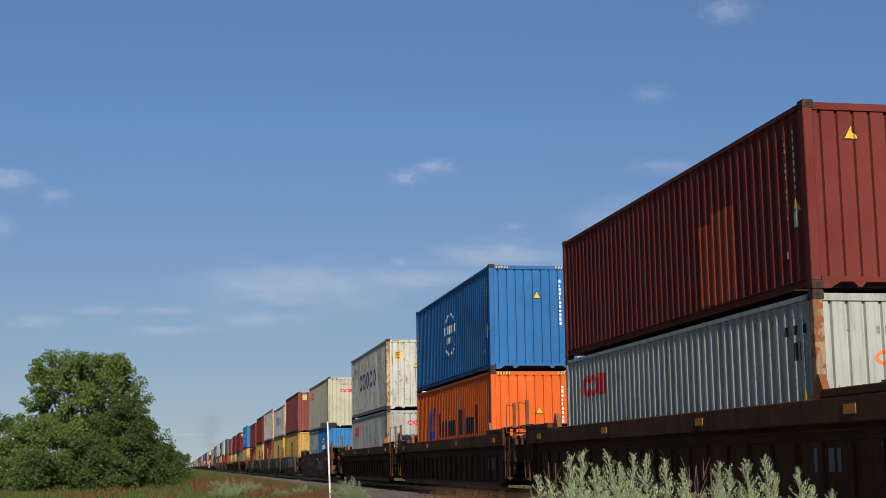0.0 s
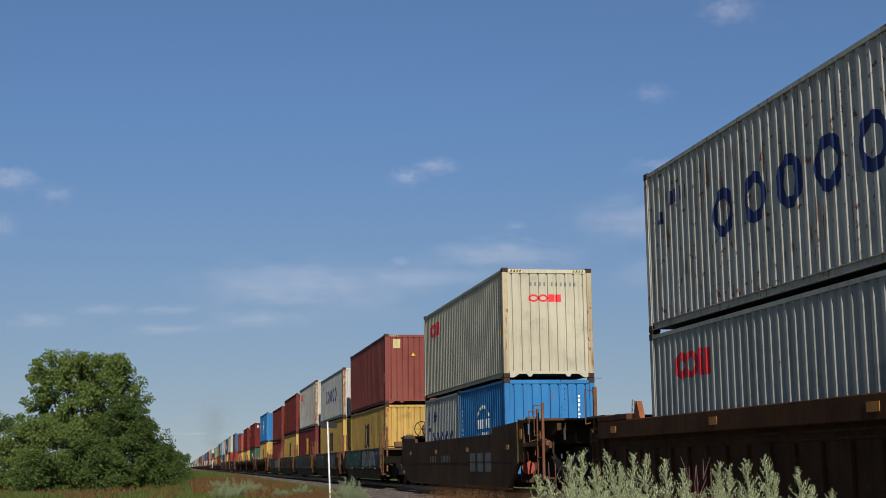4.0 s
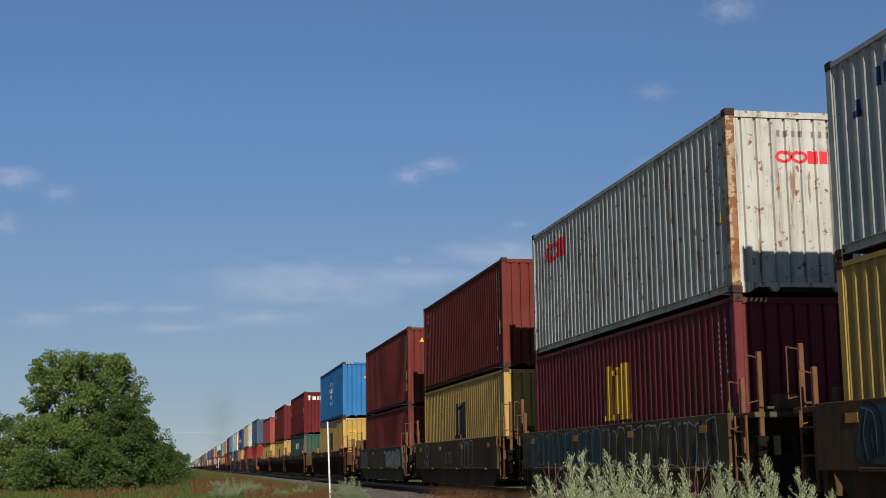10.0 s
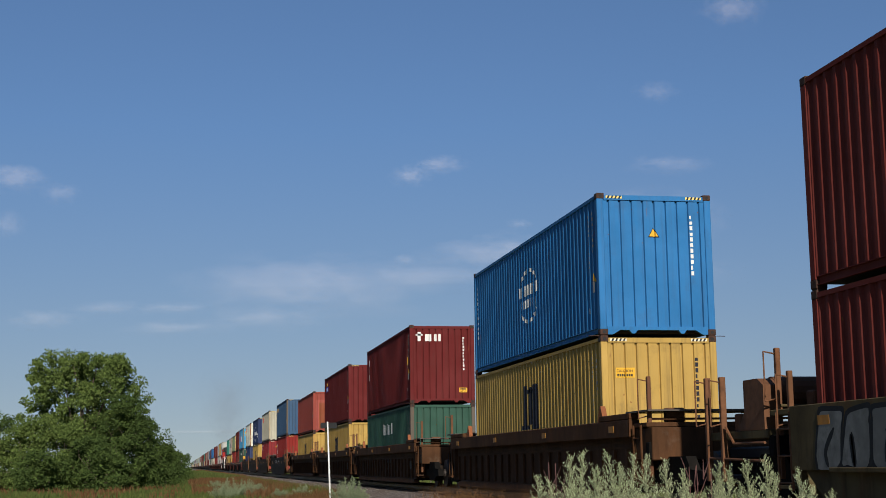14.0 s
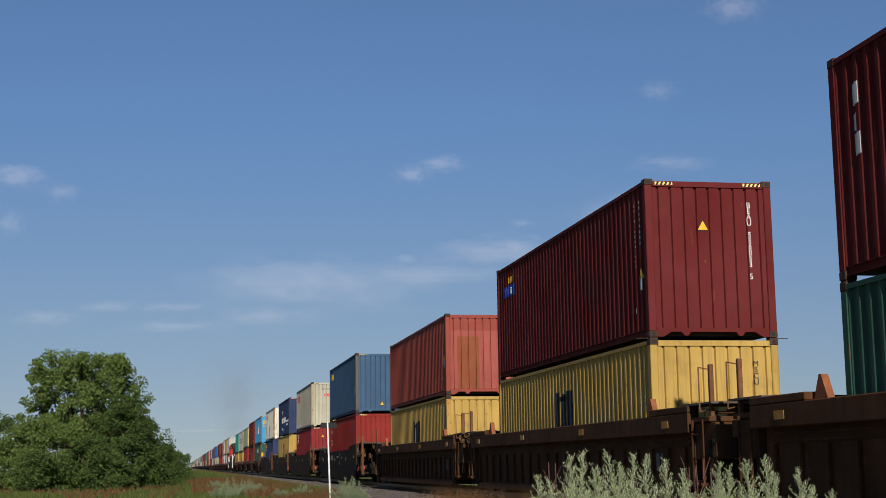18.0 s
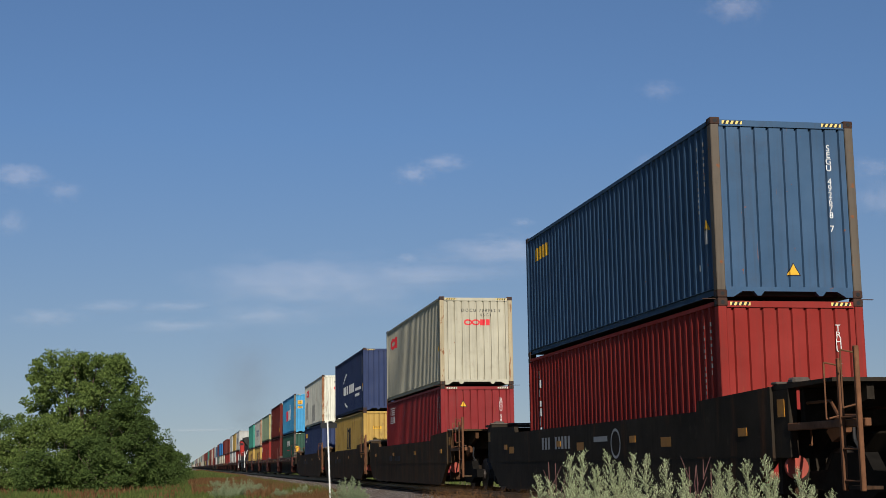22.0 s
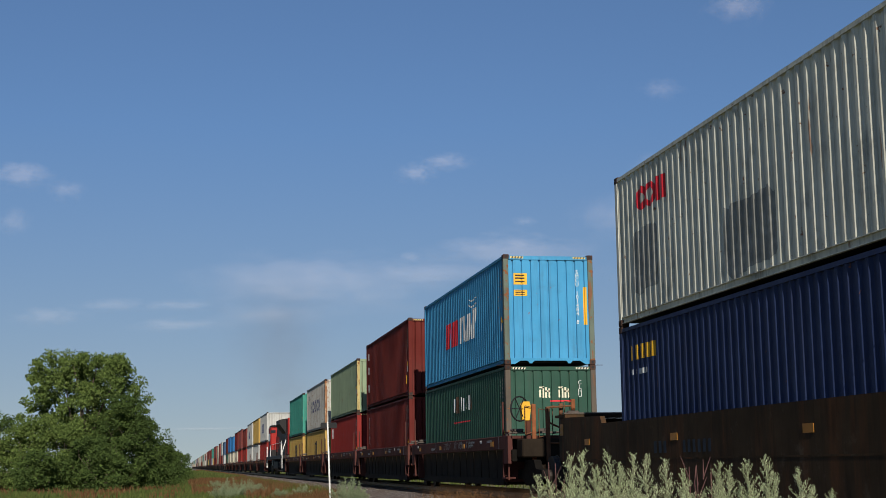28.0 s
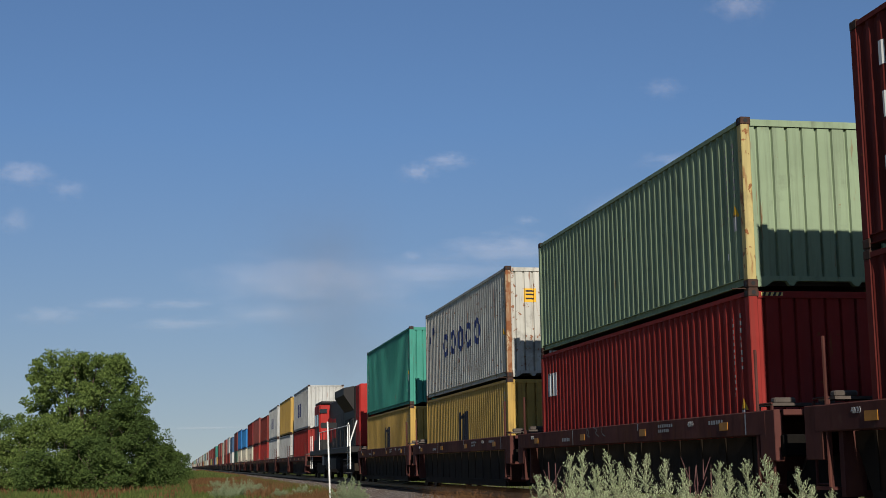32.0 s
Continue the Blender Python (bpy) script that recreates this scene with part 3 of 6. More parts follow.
def smooth_end(ob, y, r, mat, long):
    """The deep end of a smooth-sided car: high deck, cheek plates, gussets, posts and pipes."""
    deep = 1.8 if long else 0.8
    turn = pose(0, y, 0, 0, 0, 0 if r > 0 else 180)
    near = -1 if r > 0 else 1
    piece("end_deck", once(f"end_deck{long}", lambda bm: prism(bm, [(0.0, 1.7), (0.0, 1.77), (deep, 1.77), (deep, 1.72), (0.4, 1.7)], "x", -1.46, 1.46)), mat, ob, at=turn)
    piece("deck_lip", once("deck_lip", lambda bm: box(bm, -1.48, 0.0, 1.775, 1.48, 0.18, 1.81, 0.01)), DECK, ob, "worn steel lip of the end deck", at=turn)
    for x in (-1.46, 1.34):
        piece("cheek_plate", once(f"cheek{x}", lambda bm: box(bm, x, 0.0, 0.78, x + 0.12, 0.5, 1.7, 0.012)), mat, ob, at=turn)
    piece("reflector", once("end_reflector", lambda bm: box(bm, -0.004, -0.11, -0.12, 0.004, 0.11, 0.12)), INK_AMBER, ob, "dull yellow reflector plate", at=pose(-1.466, y + 0.26 * r, 1.45))
    for x in (-0.95, 0.85):
        piece("gusset", once(f"gusset{long}", lambda bm: prism(bm, [(0.06, 1.7), (deep - 0.1, 1.7), (deep - 0.1, 1.5), (deep * 0.5, 1.32), (0.06, 0.82)], "x", 0.0, 0.1)), mat, ob, at=turn @ pose(x, 0, 0))
    piece("end_beam", once("end_beam", lambda bm: box(bm, -1.3, 0.5, 1.2, 1.3, 0.62, 1.7, 0.01)), mat, ob, at=turn)
    piece("grab_rail", once("cheek_rail", lambda bm: [tube(bm, p, q, 0.013, sides=6) for p, q in (((0, 0, 1.55), (0.07, 0, 1.55)), ((0.07, 0, 1.55), (0.07, 0, 0.95)), ((0.07, 0, 0.95), (0, 0, 0.95)))]), TAN, ob, at=turn @ pose(near * -1.2 if r > 0 else 1.2, 0.52, 0, 0, 0, 90))
    piece("valve_cover", once("valve_cover", lambda bm: box(bm, -0.13, -0.1, 1.77, 0.13, 0.1, 1.86, 0.03)), DECK, ob, at=pose(-1.2, y + 0.3 * r, 0))
    if r < 0:
        back = 2.1 if long else 0.22
        for far, top in ((0.0, 1.98), (0.45, 2.1)):
            piece("post", once(f"smooth_post{top}", lambda bm: box(bm, -0.03, -0.032, 0.38, 0.03, 0.032, top, 0.01)), TAN, ob, at=pose(-1.51, y - back - far, 0))
            piece("grab_rail", once("grab_rail", grab_mesh), TAN, ob, at=pose(-1.55, y - back - far, top - 0.8, 0, 0, 90))
        for k in range(3):
            piece("rung", once("smooth_rung", lambda bm: tube(bm, (0, -0.225, 0), (0, 0.225, 0), 0.014, sides=6)), TAN, ob, at=pose(-1.52, y - back - 0.225, 0.5 + k * 0.38))
        piece("step", once("step", lambda bm: box(bm, -0.05, -0.22, -0.02, 0.2, 0.22, 0.02)), mat, ob, at=pose(-OUT + 0.05, y - back - 0.22, 0.42))
    if not long:
        return
    piece("side_beam", once("side_beam", lambda bm: box(bm, -0.04, 0.45, 1.14, 0.04, 2.62, 1.24, 0.01)), TAN, ob, at=turn @ pose(1.43, 0, 0))
    for x, z in ((-1.25, 1.5), (-0.4, 1.42)):
        piece("brake_pipe", once("smooth_pipe", lambda bm: [tube(bm, p, q, 0.022, sides=6) for p, q in (((0, 0.5, 0), (0, 1.3, 0)), ((0, 1.3, 0), (0.1, 1.7, -0.2)), ((0.1, 1.7, -0.2), (0.1, 2.2, -0.22)))]), TAN, ob, at=turn @ pose(x * (1 if r > 0 else -1), 0, z))
    piece("brake_lever", once("brake_lever", lambda bm: prism(bm, [(0.7, 1.12), (1.0, 1.3), (1.3, 1.22), (1.25, 1.1), (0.85, 0.98)], "x", -0.04, 0.04)), TAN, ob, at=turn @ pose(near * 1.0, 0, 0))
    for x in (-1.1, 0.9):
        piece("air_hose", once("air_hose", lambda bm: [tube(bm, p, q, 0.025, sides=6) for p, q in (((0, 0, 1.3), (0.05, 0.1, 1.0)), ((0.05, 0.1, 1.0), (0.0, 0.22, 0.8)), ((0.0, 0.22, 0.8), (0.08, 0.3, 0.65)))]), BLACK, ob, at=turn @ pose(x, 1.2, 0))


def end_frame(ob, y, r, mat, kind, long=False):
    """The platform, ladder and posts past one end of a well; r: -1 at the near end, 1 at the far end."""
    piece("end_bulkhead", once("bulkhead", lambda bm: box(bm, -OUT + 0.1, -0.06, 0.3, OUT - 0.1, 0.06, 1.44)), mat, ob, at=pose(0, y, 0))
    piece("draft_sill", once("draft_sill", lambda bm: box(bm, -0.3, 0, 0.7, 0.3, 1.35, 1.12, 0.03)), mat, ob, at=pose(0, y, 0, 0, 0, 0 if r > 0 else 180))
    if kind == "S":
        smooth_end(ob, y, r, mat, long)
        return
    piece("end_platform", once("end_platform", lambda bm: box(bm, -1.42, 0.06, 1.36, 1.42, 0.8, 1.44, 0.01)), mat, ob, at=pose(0, y, 0, 0, 0, 0 if r > 0 else 180))
    if kind == "R":
        piece("end_skirt", once("end_skirt", lambda bm: box(bm, -1.38, 0.06, 0.78, 1.38, 0.95, 1.35, 0.015)), mat, ob, at=pose(0, y, 0, 0, 0, 0 if r > 0 else 180))
        piece("deck_plate", once("deck_plate", lambda bm: box(bm, -1.44, -0.3, 1.63, 1.44, 0.95, 1.66)), DECK, ob, "dark steel plate over the car end", at=pose(0, y, 0, 0, 0, 0 if r > 0 else 180))
    if kind == "F":
        piece("walkway", once("walkway", lambda bm: box(bm, -1.4, 0.1, 1.5, 1.4, 0.55, 1.54)), DECK, ob, "worn steel walkway", at=pose(0, y, 0, 0, 0, 0 if r > 0 else 180))
        piece("side_post", once("side_post", lambda bm: tube(bm, (0, 0, 0.35), (0, 0, 2.3), 0.024, sides=6)), mat, ob, at=pose(-OUT + 0.03, y + 0.2 * r, 0))
        piece("ladder", once("ladder_f", lambda bm: ladder_mesh(bm, 1.5)), mat, ob, at=pose(-OUT + 0.06, y + 0.2 * r + (0 if r > 0 else -0.42), 0))
        piece("end_plate", once("end_plate", lambda bm: box(bm, 0, 0, 0.75, 0.12, 0.5, 1.44, 0.01)), mat, ob, at=pose(-OUT + 0.002, y + (0.3 if r > 0 else -0.8), 0))
        for x, w in ((-1.15, 0.16), (-0.5, 0.1)):
            piece("valve", once(f"valve{w}", lambda bm: box(bm, -w, -0.07, 1.54, w, 0.07, 1.62, 0.02)), DECK, ob, at=pose(x, y + 0.35 * r, 0))
    else:
        for x, far, top in ((-1.36, 0.25, 1.95), (-1.3, 0.75, 2.3)) if kind == "G" else ((-1.33, 0.7, 2.25),):
            piece("post", once(f"end_post{top}", lambda bm: box(bm, -0.035, -0.04, 0.5, 0.035, 0.04, top, 0.01)), TAN, ob, at=pose(x, y + far * r, 0))
            piece("grab_rail", once("grab_rail", grab_mesh), TAN, ob, at=pose(x - 0.04, y + far * r, top - 0.8, 0, 0, 90))
        piece("valve_box", once("valve_box", lambda bm: box(bm, -0.16, -0.12, 0, 0.16, 0.12, 0.26, 0.02)), TAN, ob, at=pose(-0.8, y + 0.5 * r, 1.44))
        piece("brake_pipe", once("brake_pipe", lambda bm: tube(bm, (-1.3, 0, 0), (1.3, 0, 0), 0.02, sides=8)), mat, ob, at=pose(0, y + 0.7 * r, 1.5))
        for x in (-1.1, -0.6, 0.9):
            piece("air_hose", once("air_hose", lambda bm: [tube(bm, p, q, 0.025, sides=6) for p, q in (((0, 0, 1.3), (0.05, 0.1, 1.0)), ((0.05, 0.1, 1.0), (0.0, 0.22, 0.8)), ((0.0, 0.22, 0.8), (0.08, 0.3, 0.65)))]), BLACK, ob, at=pose(x, y + 0.3 * r, 0, 0, 0, 0 if r > 0 else 180))
        piece("bracket", once("bracket", lambda bm: prism(bm, [(0, 1.0), (0.3, 1.0), (0.3, 0.82), (0.12, 0.5), (0, 0.5)], "x", -0.05, 0.05)), TAN, ob, at=pose(-1.2, y, 0, 0, 0, 0 if r > 0 else 180))
        piece("ladder", once("ladder", lambda bm: ladder_mesh(bm, 1.4)), TAN if kind == "G" else mat, ob, at=pose(-OUT + 0.06, y + 0.12 * r + (0 if r > 0 else -0.42), 0))
    piece("cross_beam", once("cross_beam", lambda bm: box(bm, -1.42, -0.1, 0.8, 1.42, 0.1, 1.1, 0.02)), BOGIE, ob, at=pose(0, y + 0.8 * r, 0))
    piece("step", once("step", lambda bm: box(bm, -0.05, -0.22, -0.02, 0.2, 0.22, 0.02)), mat, ob, at=pose(-OUT + 0.05, y + 0.34 * r, 0.4))


def far_sill(bm):
    for x in (-OUT, OUT - 0.2):
        box(bm, x, -7.2, 1.1, x + 0.2, 7.2, 1.44)


SIDES = {"R": side_ribbed, "S": side_smooth, "G": side_ledge, "F": side_sill}


def well_car(s, kind, half, mat, first, last, full, label, ride=0.0):
    ob = thing_on_train("well_car", s, label, "rail car", "well cars of the train")
    if not full:
        piece("side_sill", once("far_sill", far_sill), mat, ob, at=pose(0, 6.096, 0))
        # pan and bogie take the same darkened steel for under-car shade
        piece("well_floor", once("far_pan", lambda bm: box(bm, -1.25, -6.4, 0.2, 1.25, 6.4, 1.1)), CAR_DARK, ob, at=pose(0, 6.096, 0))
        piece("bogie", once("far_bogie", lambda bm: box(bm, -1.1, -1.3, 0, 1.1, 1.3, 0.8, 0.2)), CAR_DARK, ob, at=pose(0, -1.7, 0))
        return ob
    SIDES[kind](ob, half, mat)
    piece("well_floor", once(f"pan{half}", lambda bm: box(bm, -1.3, -half + 0.6, 0.2, 1.3, half - 0.6, 0.37)), CAR_DARK, ob, at=pose(0, 6.096, ride))
    for r in (-1, 1):
        end_frame(ob, 6.096 + r * half + (0.75 if kind == "S" and r > 0 else 0), r, mat, kind, first and r < 0)
    if first:
        if kind in "FG":
            bx, by, bz = (-1.3, -1.3, 2.08) if kind == "F" else (0.05, -1.2, 2.18)
            wheel = piece("brake_wheel", once("brake_wheel", brake_wheel_mesh), BLACK, ob, "round handbrake wheel", at=pose(bx, 6.096 - half + by, bz, 0, 0, 30 if kind == "F" else 10))
            for k in range(6):
                piece("spoke", once("spoke", lambda bm: tube(bm, (0, 0, 0), (0.3, 0, 0), 0.012, sides=5)), BLACK, wheel, at=pose(0, 0, 0, 0, k * 60, 0))
            piece("brake_housing", once("brake_housing", lambda bm: prism(bm, [(0.08, -0.28), (0.06, 0.1), (0.12, 0.18), (0.26, 0.18), (0.3, 0.05), (0.26, -0.28)], "y", 0.05, 0.25)), INK_YELLOW if kind == "F" else TAN, ob, "handbrake gear housing", at=pose(bx, 6.096 - half + by, bz))
            piece("brake_stand", once(f"brake_stand{bz}", lambda bm: box(bm, 0.18, 0.06, 0.9, 0.3, 0.18, bz - 0.2, 0.02)), mat if kind == "F" else TAN, ob, at=pose(bx, 6.096 - half + by, 0))
        if kind == "F":
            near = 6.096 - half
            for x, dy, top in ((-0.95, -1.3, 2.2), (-0.65, -1.5, 2.12), (-0.28, -1.4, 2.2), (-0.03, -1.6, 2.3)):
                piece("post", once(f"gear_post{top}", lambda bm: box(bm, -0.05, -0.04, 0.8, 0.05, 0.04, top, 0.012)), GUIDE if x in (-0.03, -0.95) else TAN, ob, at=pose(x, near + dy, 0))
                piece("grab_rail", once("grab_rail", grab_mesh), TAN, ob, at=pose(x - 0.06, near + dy, top - 0.8, 0, 0, 90))
            piece("gear_frame", once("gear_frame", lambda bm: [tube(bm, p, q, 0.025, sides=6) for p, q in (((-0.65, 0, 1.75), (-0.03, -0.1, 1.45)), ((-0.65, 0, 1.25), (-0.03, -0.1, 1.2)), ((-0.65, 0, 2.1), (-0.03, -0.1, 2.14)))]), TAN, ob, at=pose(0, near - 1.5, 0))
            piece("end_box", once("end_box", lambda bm: box(bm, -1.3, -1.5, 0.9, -0.2, -0.9, 1.35, 0.03)), CAR_DARK, ob, at=pose(0, near, 0))
        piece("drawbar", once("drawbar", lambda bm: box(bm, -0.12, -1.6, 0.78, 0.12, 0.2, 0.98, 0.03)), STEEL, ob, at=pose(0, 6.096 - half - 1.4, 0))
    bogie(ob, 6.096 - half - 1.45)
    if kind == "S":
        piece("end_marker", once("end_marker", lambda bm: tube(bm, (0, -0.03, 0), (0, 0.03, 0), 0.16, sides=16)), paint("marker_red", (0.5, 0.09, 0.06), 0.1), ob, "round red plate on the car end", at=pose(-1.3, 6.096 - half - 0.3, 0.66))
    if last:
        piece("drawbar", once("drawbar_far", lambda bm: box(bm, -0.12, -0.2, 0.78, 0.12, 1.6, 0.98, 0.03)), STEEL, ob, at=pose(0, 6.096 + half + 1.4, 0))
        bogie(ob, 6.096 + half + 1.45)
        if kind == "G":
            far = 6.096 + half
            piece("brake_platform", once("brake_platform", lambda bm: box(bm, -1.44, 0.85, 1.06, 1.44, 3.1, 1.18, 0.01)), mat, ob, at=pose(0, far, 0))
            piece("brake_bracket", once("brake_bracket", lambda bm: prism(bm, [(0.95, 1.18), (0.95, 1.8), (1.15, 1.9), (1.65, 1.9), (1.65, 1.45), (1.9, 1.18)], "x", -1.44, -1.2)), TAN, ob, at=pose(0, far, 0))
            piece("air_reservoir", once("air_reservoir", lambda bm: tube(bm, (-1.15, 1.35, 1.7), (0.2, 1.35, 1.7), 0.24, sides=16)), TAN, ob, "round brown air reservoir", at=pose(0, far, 0))
            piece("valve_box", once("valve_box", lambda bm: box(bm, -0.16, -0.12, 0, 0.16, 0.12, 0.26, 0.02)), TAN, ob, at=pose(-1.2, far + 2.1, 1.18))
            for dy, top in ((2.4, 2.0), (3.0, 2.02)):
                piece("post", once(f"brake_post{top}", lambda bm: box(bm, -0.045, -0.04, 0.45, 0.045, 0.04, top, 0.01)), TAN, ob, at=pose(-1.46, far + dy, 0))
                piece("grab_rail", once("grab_rail", grab_mesh), TAN, ob, at=pose(-1.5, far + dy, top - 0.8, 0, 0, 90))
            piece("brake_pipe", once("brake_pipe_side", lambda bm: [tube(bm, p, q, 0.022, sides=6) for p, q in (((-1.47, 0.9, 1.0), (-1.47, 2.0, 1.0)), ((-1.47, 2.0, 1.0), (-1.47, 2.3, 1.25)), ((-1.47, 1.0, 0.75), (-1.47, 3.0, 0.8)))]), TAN, ob, at=pose(0, far, 0))
    return ob


SMOOTH, LEDGE = "smooth dark brown steel well car carrying stacked containers", "graffiti-covered brown well car with ledges along its sides"
RIBBED, SILLED = "ribbed dark brown steel well car carrying stacked containers", "red-brown well car with a deep side sill"
CARS = [("R", 8.5, CAR_BROWN, RIBBED)] * 3 + [("S", 8.5, CAR_SMOOTH, SMOOTH)] + [("G", 6.35, CAR_OLIVE, LEDGE), ("G", 6.35, CAR_TAWNY, LEDGE)] + [("G", 6.35, CAR_OLIVE, LEDGE), ("G", 6.35, CAR_TAWNY, LEDGE), ("G", 6.35, CAR_OLIVE, LEDGE)] + [("R", 8.5, CAR_BROWN, RIBBED)] * 4
CARS += [("S", 8.5, CAR_SOOT, SMOOTH)] + [("S", 8.5, CAR_DUN, SMOOTH)] * 3 + [("F", 6.6, CAR_RED, SILLED)] * 5
WELLS = []
FIRST, LAST = {0, 3, 4, 9, 10, 13, 14, 17}, {2, 3, 8, 9, 12, 13, 16, 21}
for i, (kind, half, mat, label) in enumerate(CARS):
    WELLS.append(well_car(STACKS[i][0], kind, half, mat, i in FIRST, i in LAST, True, label, RIDE[i]))

# the far part of the train, behind the locomotive
FAR = [(463.8, "white", "rail_red"), (479.4, "yellow", "white"), (495.0, "white", "white"), (510.6, "maroon", "rail_red"), (526.2, "brick_red", "rail_red"),
       (541.8, "maroon_deep", "ivory"), (559.6, "azure", "ivory"), (575.4, "ocean_blue", "ivory"), (591.2, "maroon", "bottle_green"), (612.0, "slate_blue", "white")]
rng = random.Random(5)
s = 612.0
while s < 1750:
    s += rng.choice((15.6, 15.6, 15.6, 21.9))
    FAR.append((s, rng.choice(("white", "ivory", "maroon", "brick_red", "slate_blue", "white", "teal", "pale_green", "faded_red")), rng.choice(("maroon", "rail_red", "white", "bottle_green", "yellow", "ivory", "maroon", "navy"))))
far_tops = []
for i, (s, up, low) in enumerate(FAR):
    near = i < 8
    container(s, BED, FORTY, HC, P[low], "container of faded paint in the lower row far along the train", full=near)
    top = container(s, BED + HC + 0.02, FORTY, HC if i % 3 or i < 3 else STD, P[up], "container of faded paint in the upper row far along the train", full=near)
    far_tops.append(top)
    well_car(s, "F", 6.6, CAR_RED, False, i % 5 == 4, near, SILLED)


# ---- marks painted on the containers: plain shapes that follow the corrugation ----
def rect(a, z, w, h, lean=0.0):
    return [(a, z), (a + w, z), (a + w + lean, z + h), (a + lean, z + h)]


def ring(a, z, ra, rz, width, t0=0, t1=360, n=20):
    """Quads of an elliptic ring (or arc) about (a, z)."""
    out = []
    for i in range(n):
        p, q = radians(t0 + (t1 - t0) * i / n), radians(t0 + (t1 - t0) * (i + 1) / n)
        out.append([(a + k[0] * math.cos(t), z + k[1] * math.sin(t)) for t, k in ((p, (ra, rz)), (q, (ra, rz)), (q, (ra - width, rz - width)), (p, (ra - width, rz - width)))])
    return out


def bars(a, z, h, widths, gap=0.05, lean=0.0, heights=None):
    """A row of upright bars, as a word's stand-in."""
    out = []
    for i, w in enumerate(widths):
        k = heights[i % len(heights)] if heights else 1.0
        out.append(rect(a, z, w, h * k, lean))
        a += w + gap
    return out


def column(a, z, count, w=0.06, h=0.085, gap=0.032, seed=1):
    """A column of small bars, as an upright row of characters."""
    r = random.Random(seed)
    out = []
    for i in range(count):
        out.append(rect(a, z - i * (h + gap), w * r.choice((0.6, 1, 1, 1)), h * r.choice((1, 1, 0.75))))
    return out


SMALL = ("number_row", "notice_print", "hazard_stripe", "data_plate")


def signs(shapes):
    """Split shapes into runs that hang together: one run a sign."""
    runs = []
    for s in shapes:
        near = runs and any(abs(p[0] - q[0]) + abs(p[1] - q[1]) < 1e-6 for p in s for q in runs[-1][-1])
        if near:
            runs[-1].append(s)
        else:
            runs.append([s])
    return runs


def mark(ob, wall, L, H, shapes, mat, name="lettering", label=""):
    """Lay shapes on a wall; a runs to the right as one faces it, z up from the floor."""
    if name == "lettering":
        for run in signs(shapes):
            last = mark(ob, wall, L, H, run, mat, "letter_shape", label)
        return last
    bm = bmesh.new()
    for s in shapes:
        vs = [bm.verts.new((p[0], 0, p[1])) for p in s]
        bm.faces.new(vs)
    lo, hi = min(p[0] for s in shapes for p in s), max(p[0] for s in shapes for p in s)
    if wall == "side":
        line = [(L - y, d) for y, d in wave(0.15, L - 0.15, 0.278, 0.036)][::-1]
    elif wall == "end":
        line = [(x + W2, d) for x, d in wave(-W2 + 0.13, W2 - 0.13, 0.242, 0.045, END_WAVE)]
    else:
        line = [(-99, 0), (99, 0)]
    for a, d in line:
        if lo < a < hi:
            bmesh.ops.bisect_plane(bm, geom=[*bm.verts, *bm.edges, *bm.faces], plane_co=(a, 0, 0), plane_no=(1, 0, 0))
    la, ld = [p[0] for p in line], [p[1] for p in line]
    for v in bm.verts:
        d = float(np.interp(v.co.x, la, ld))
        a, z = v.co.x, v.co.z
        if wall == "side":
            v.co = (-(W2 - 0.012 - d) - 0.004, L - a, z)
        elif wall == "end":
            v.co = (a - W2, 0.035 + d - 0.004, z)
        else:
            v.co = (a - W2, 0.008, z)
    me = bpy.data.meshes.new(name)
    bm.to_mesh(me)
    bm.free()
    me.materials.append(None)
    return tagged(piece(name, me, mat, ob, label), kind="stuff" if name in SMALL else "")


def word(ob, text, a, z, size, mat, name="lettering", gap=1.0):
    """Readable characters on an end wall."""
    cu = bpy.data.curves.new(name, "FONT")
    cu.body, cu.size, cu.extrude, cu.space_character = text, size, 0.002, gap
    tmp = bpy.data.objects.new(name, cu)
    me = bpy.data.meshes.new_from_object(tmp)
    bpy.data.objects.remove(tmp)
    me.materials.clear()
    me.materials.append(None)
    return piece(name, me, mat, ob, "", at=pose(a - W2, 0.03, z, 90))


def upright_code(ob, text, a, top, size, mat):
    """Readable characters one under another on an end wall."""
    cu = bpy.data.curves.new("container_code", "FONT")
    cu.body, cu.size, cu.extrude, cu.align_x, cu.space_line = "\n".join(text), size, 0.002, "CENTER", 0.76
    tmp = bpy.data.objects.new("container_code", cu)
    me = bpy.data.meshes.new_from_object(tmp)
    bpy.data.objects.remove(tmp)
    me.materials.clear()
    me.materials.append(None)
    return piece("container_code", me, mat, ob, "code in upright block characters", at=pose(a - W2, 0.03, top, 90))


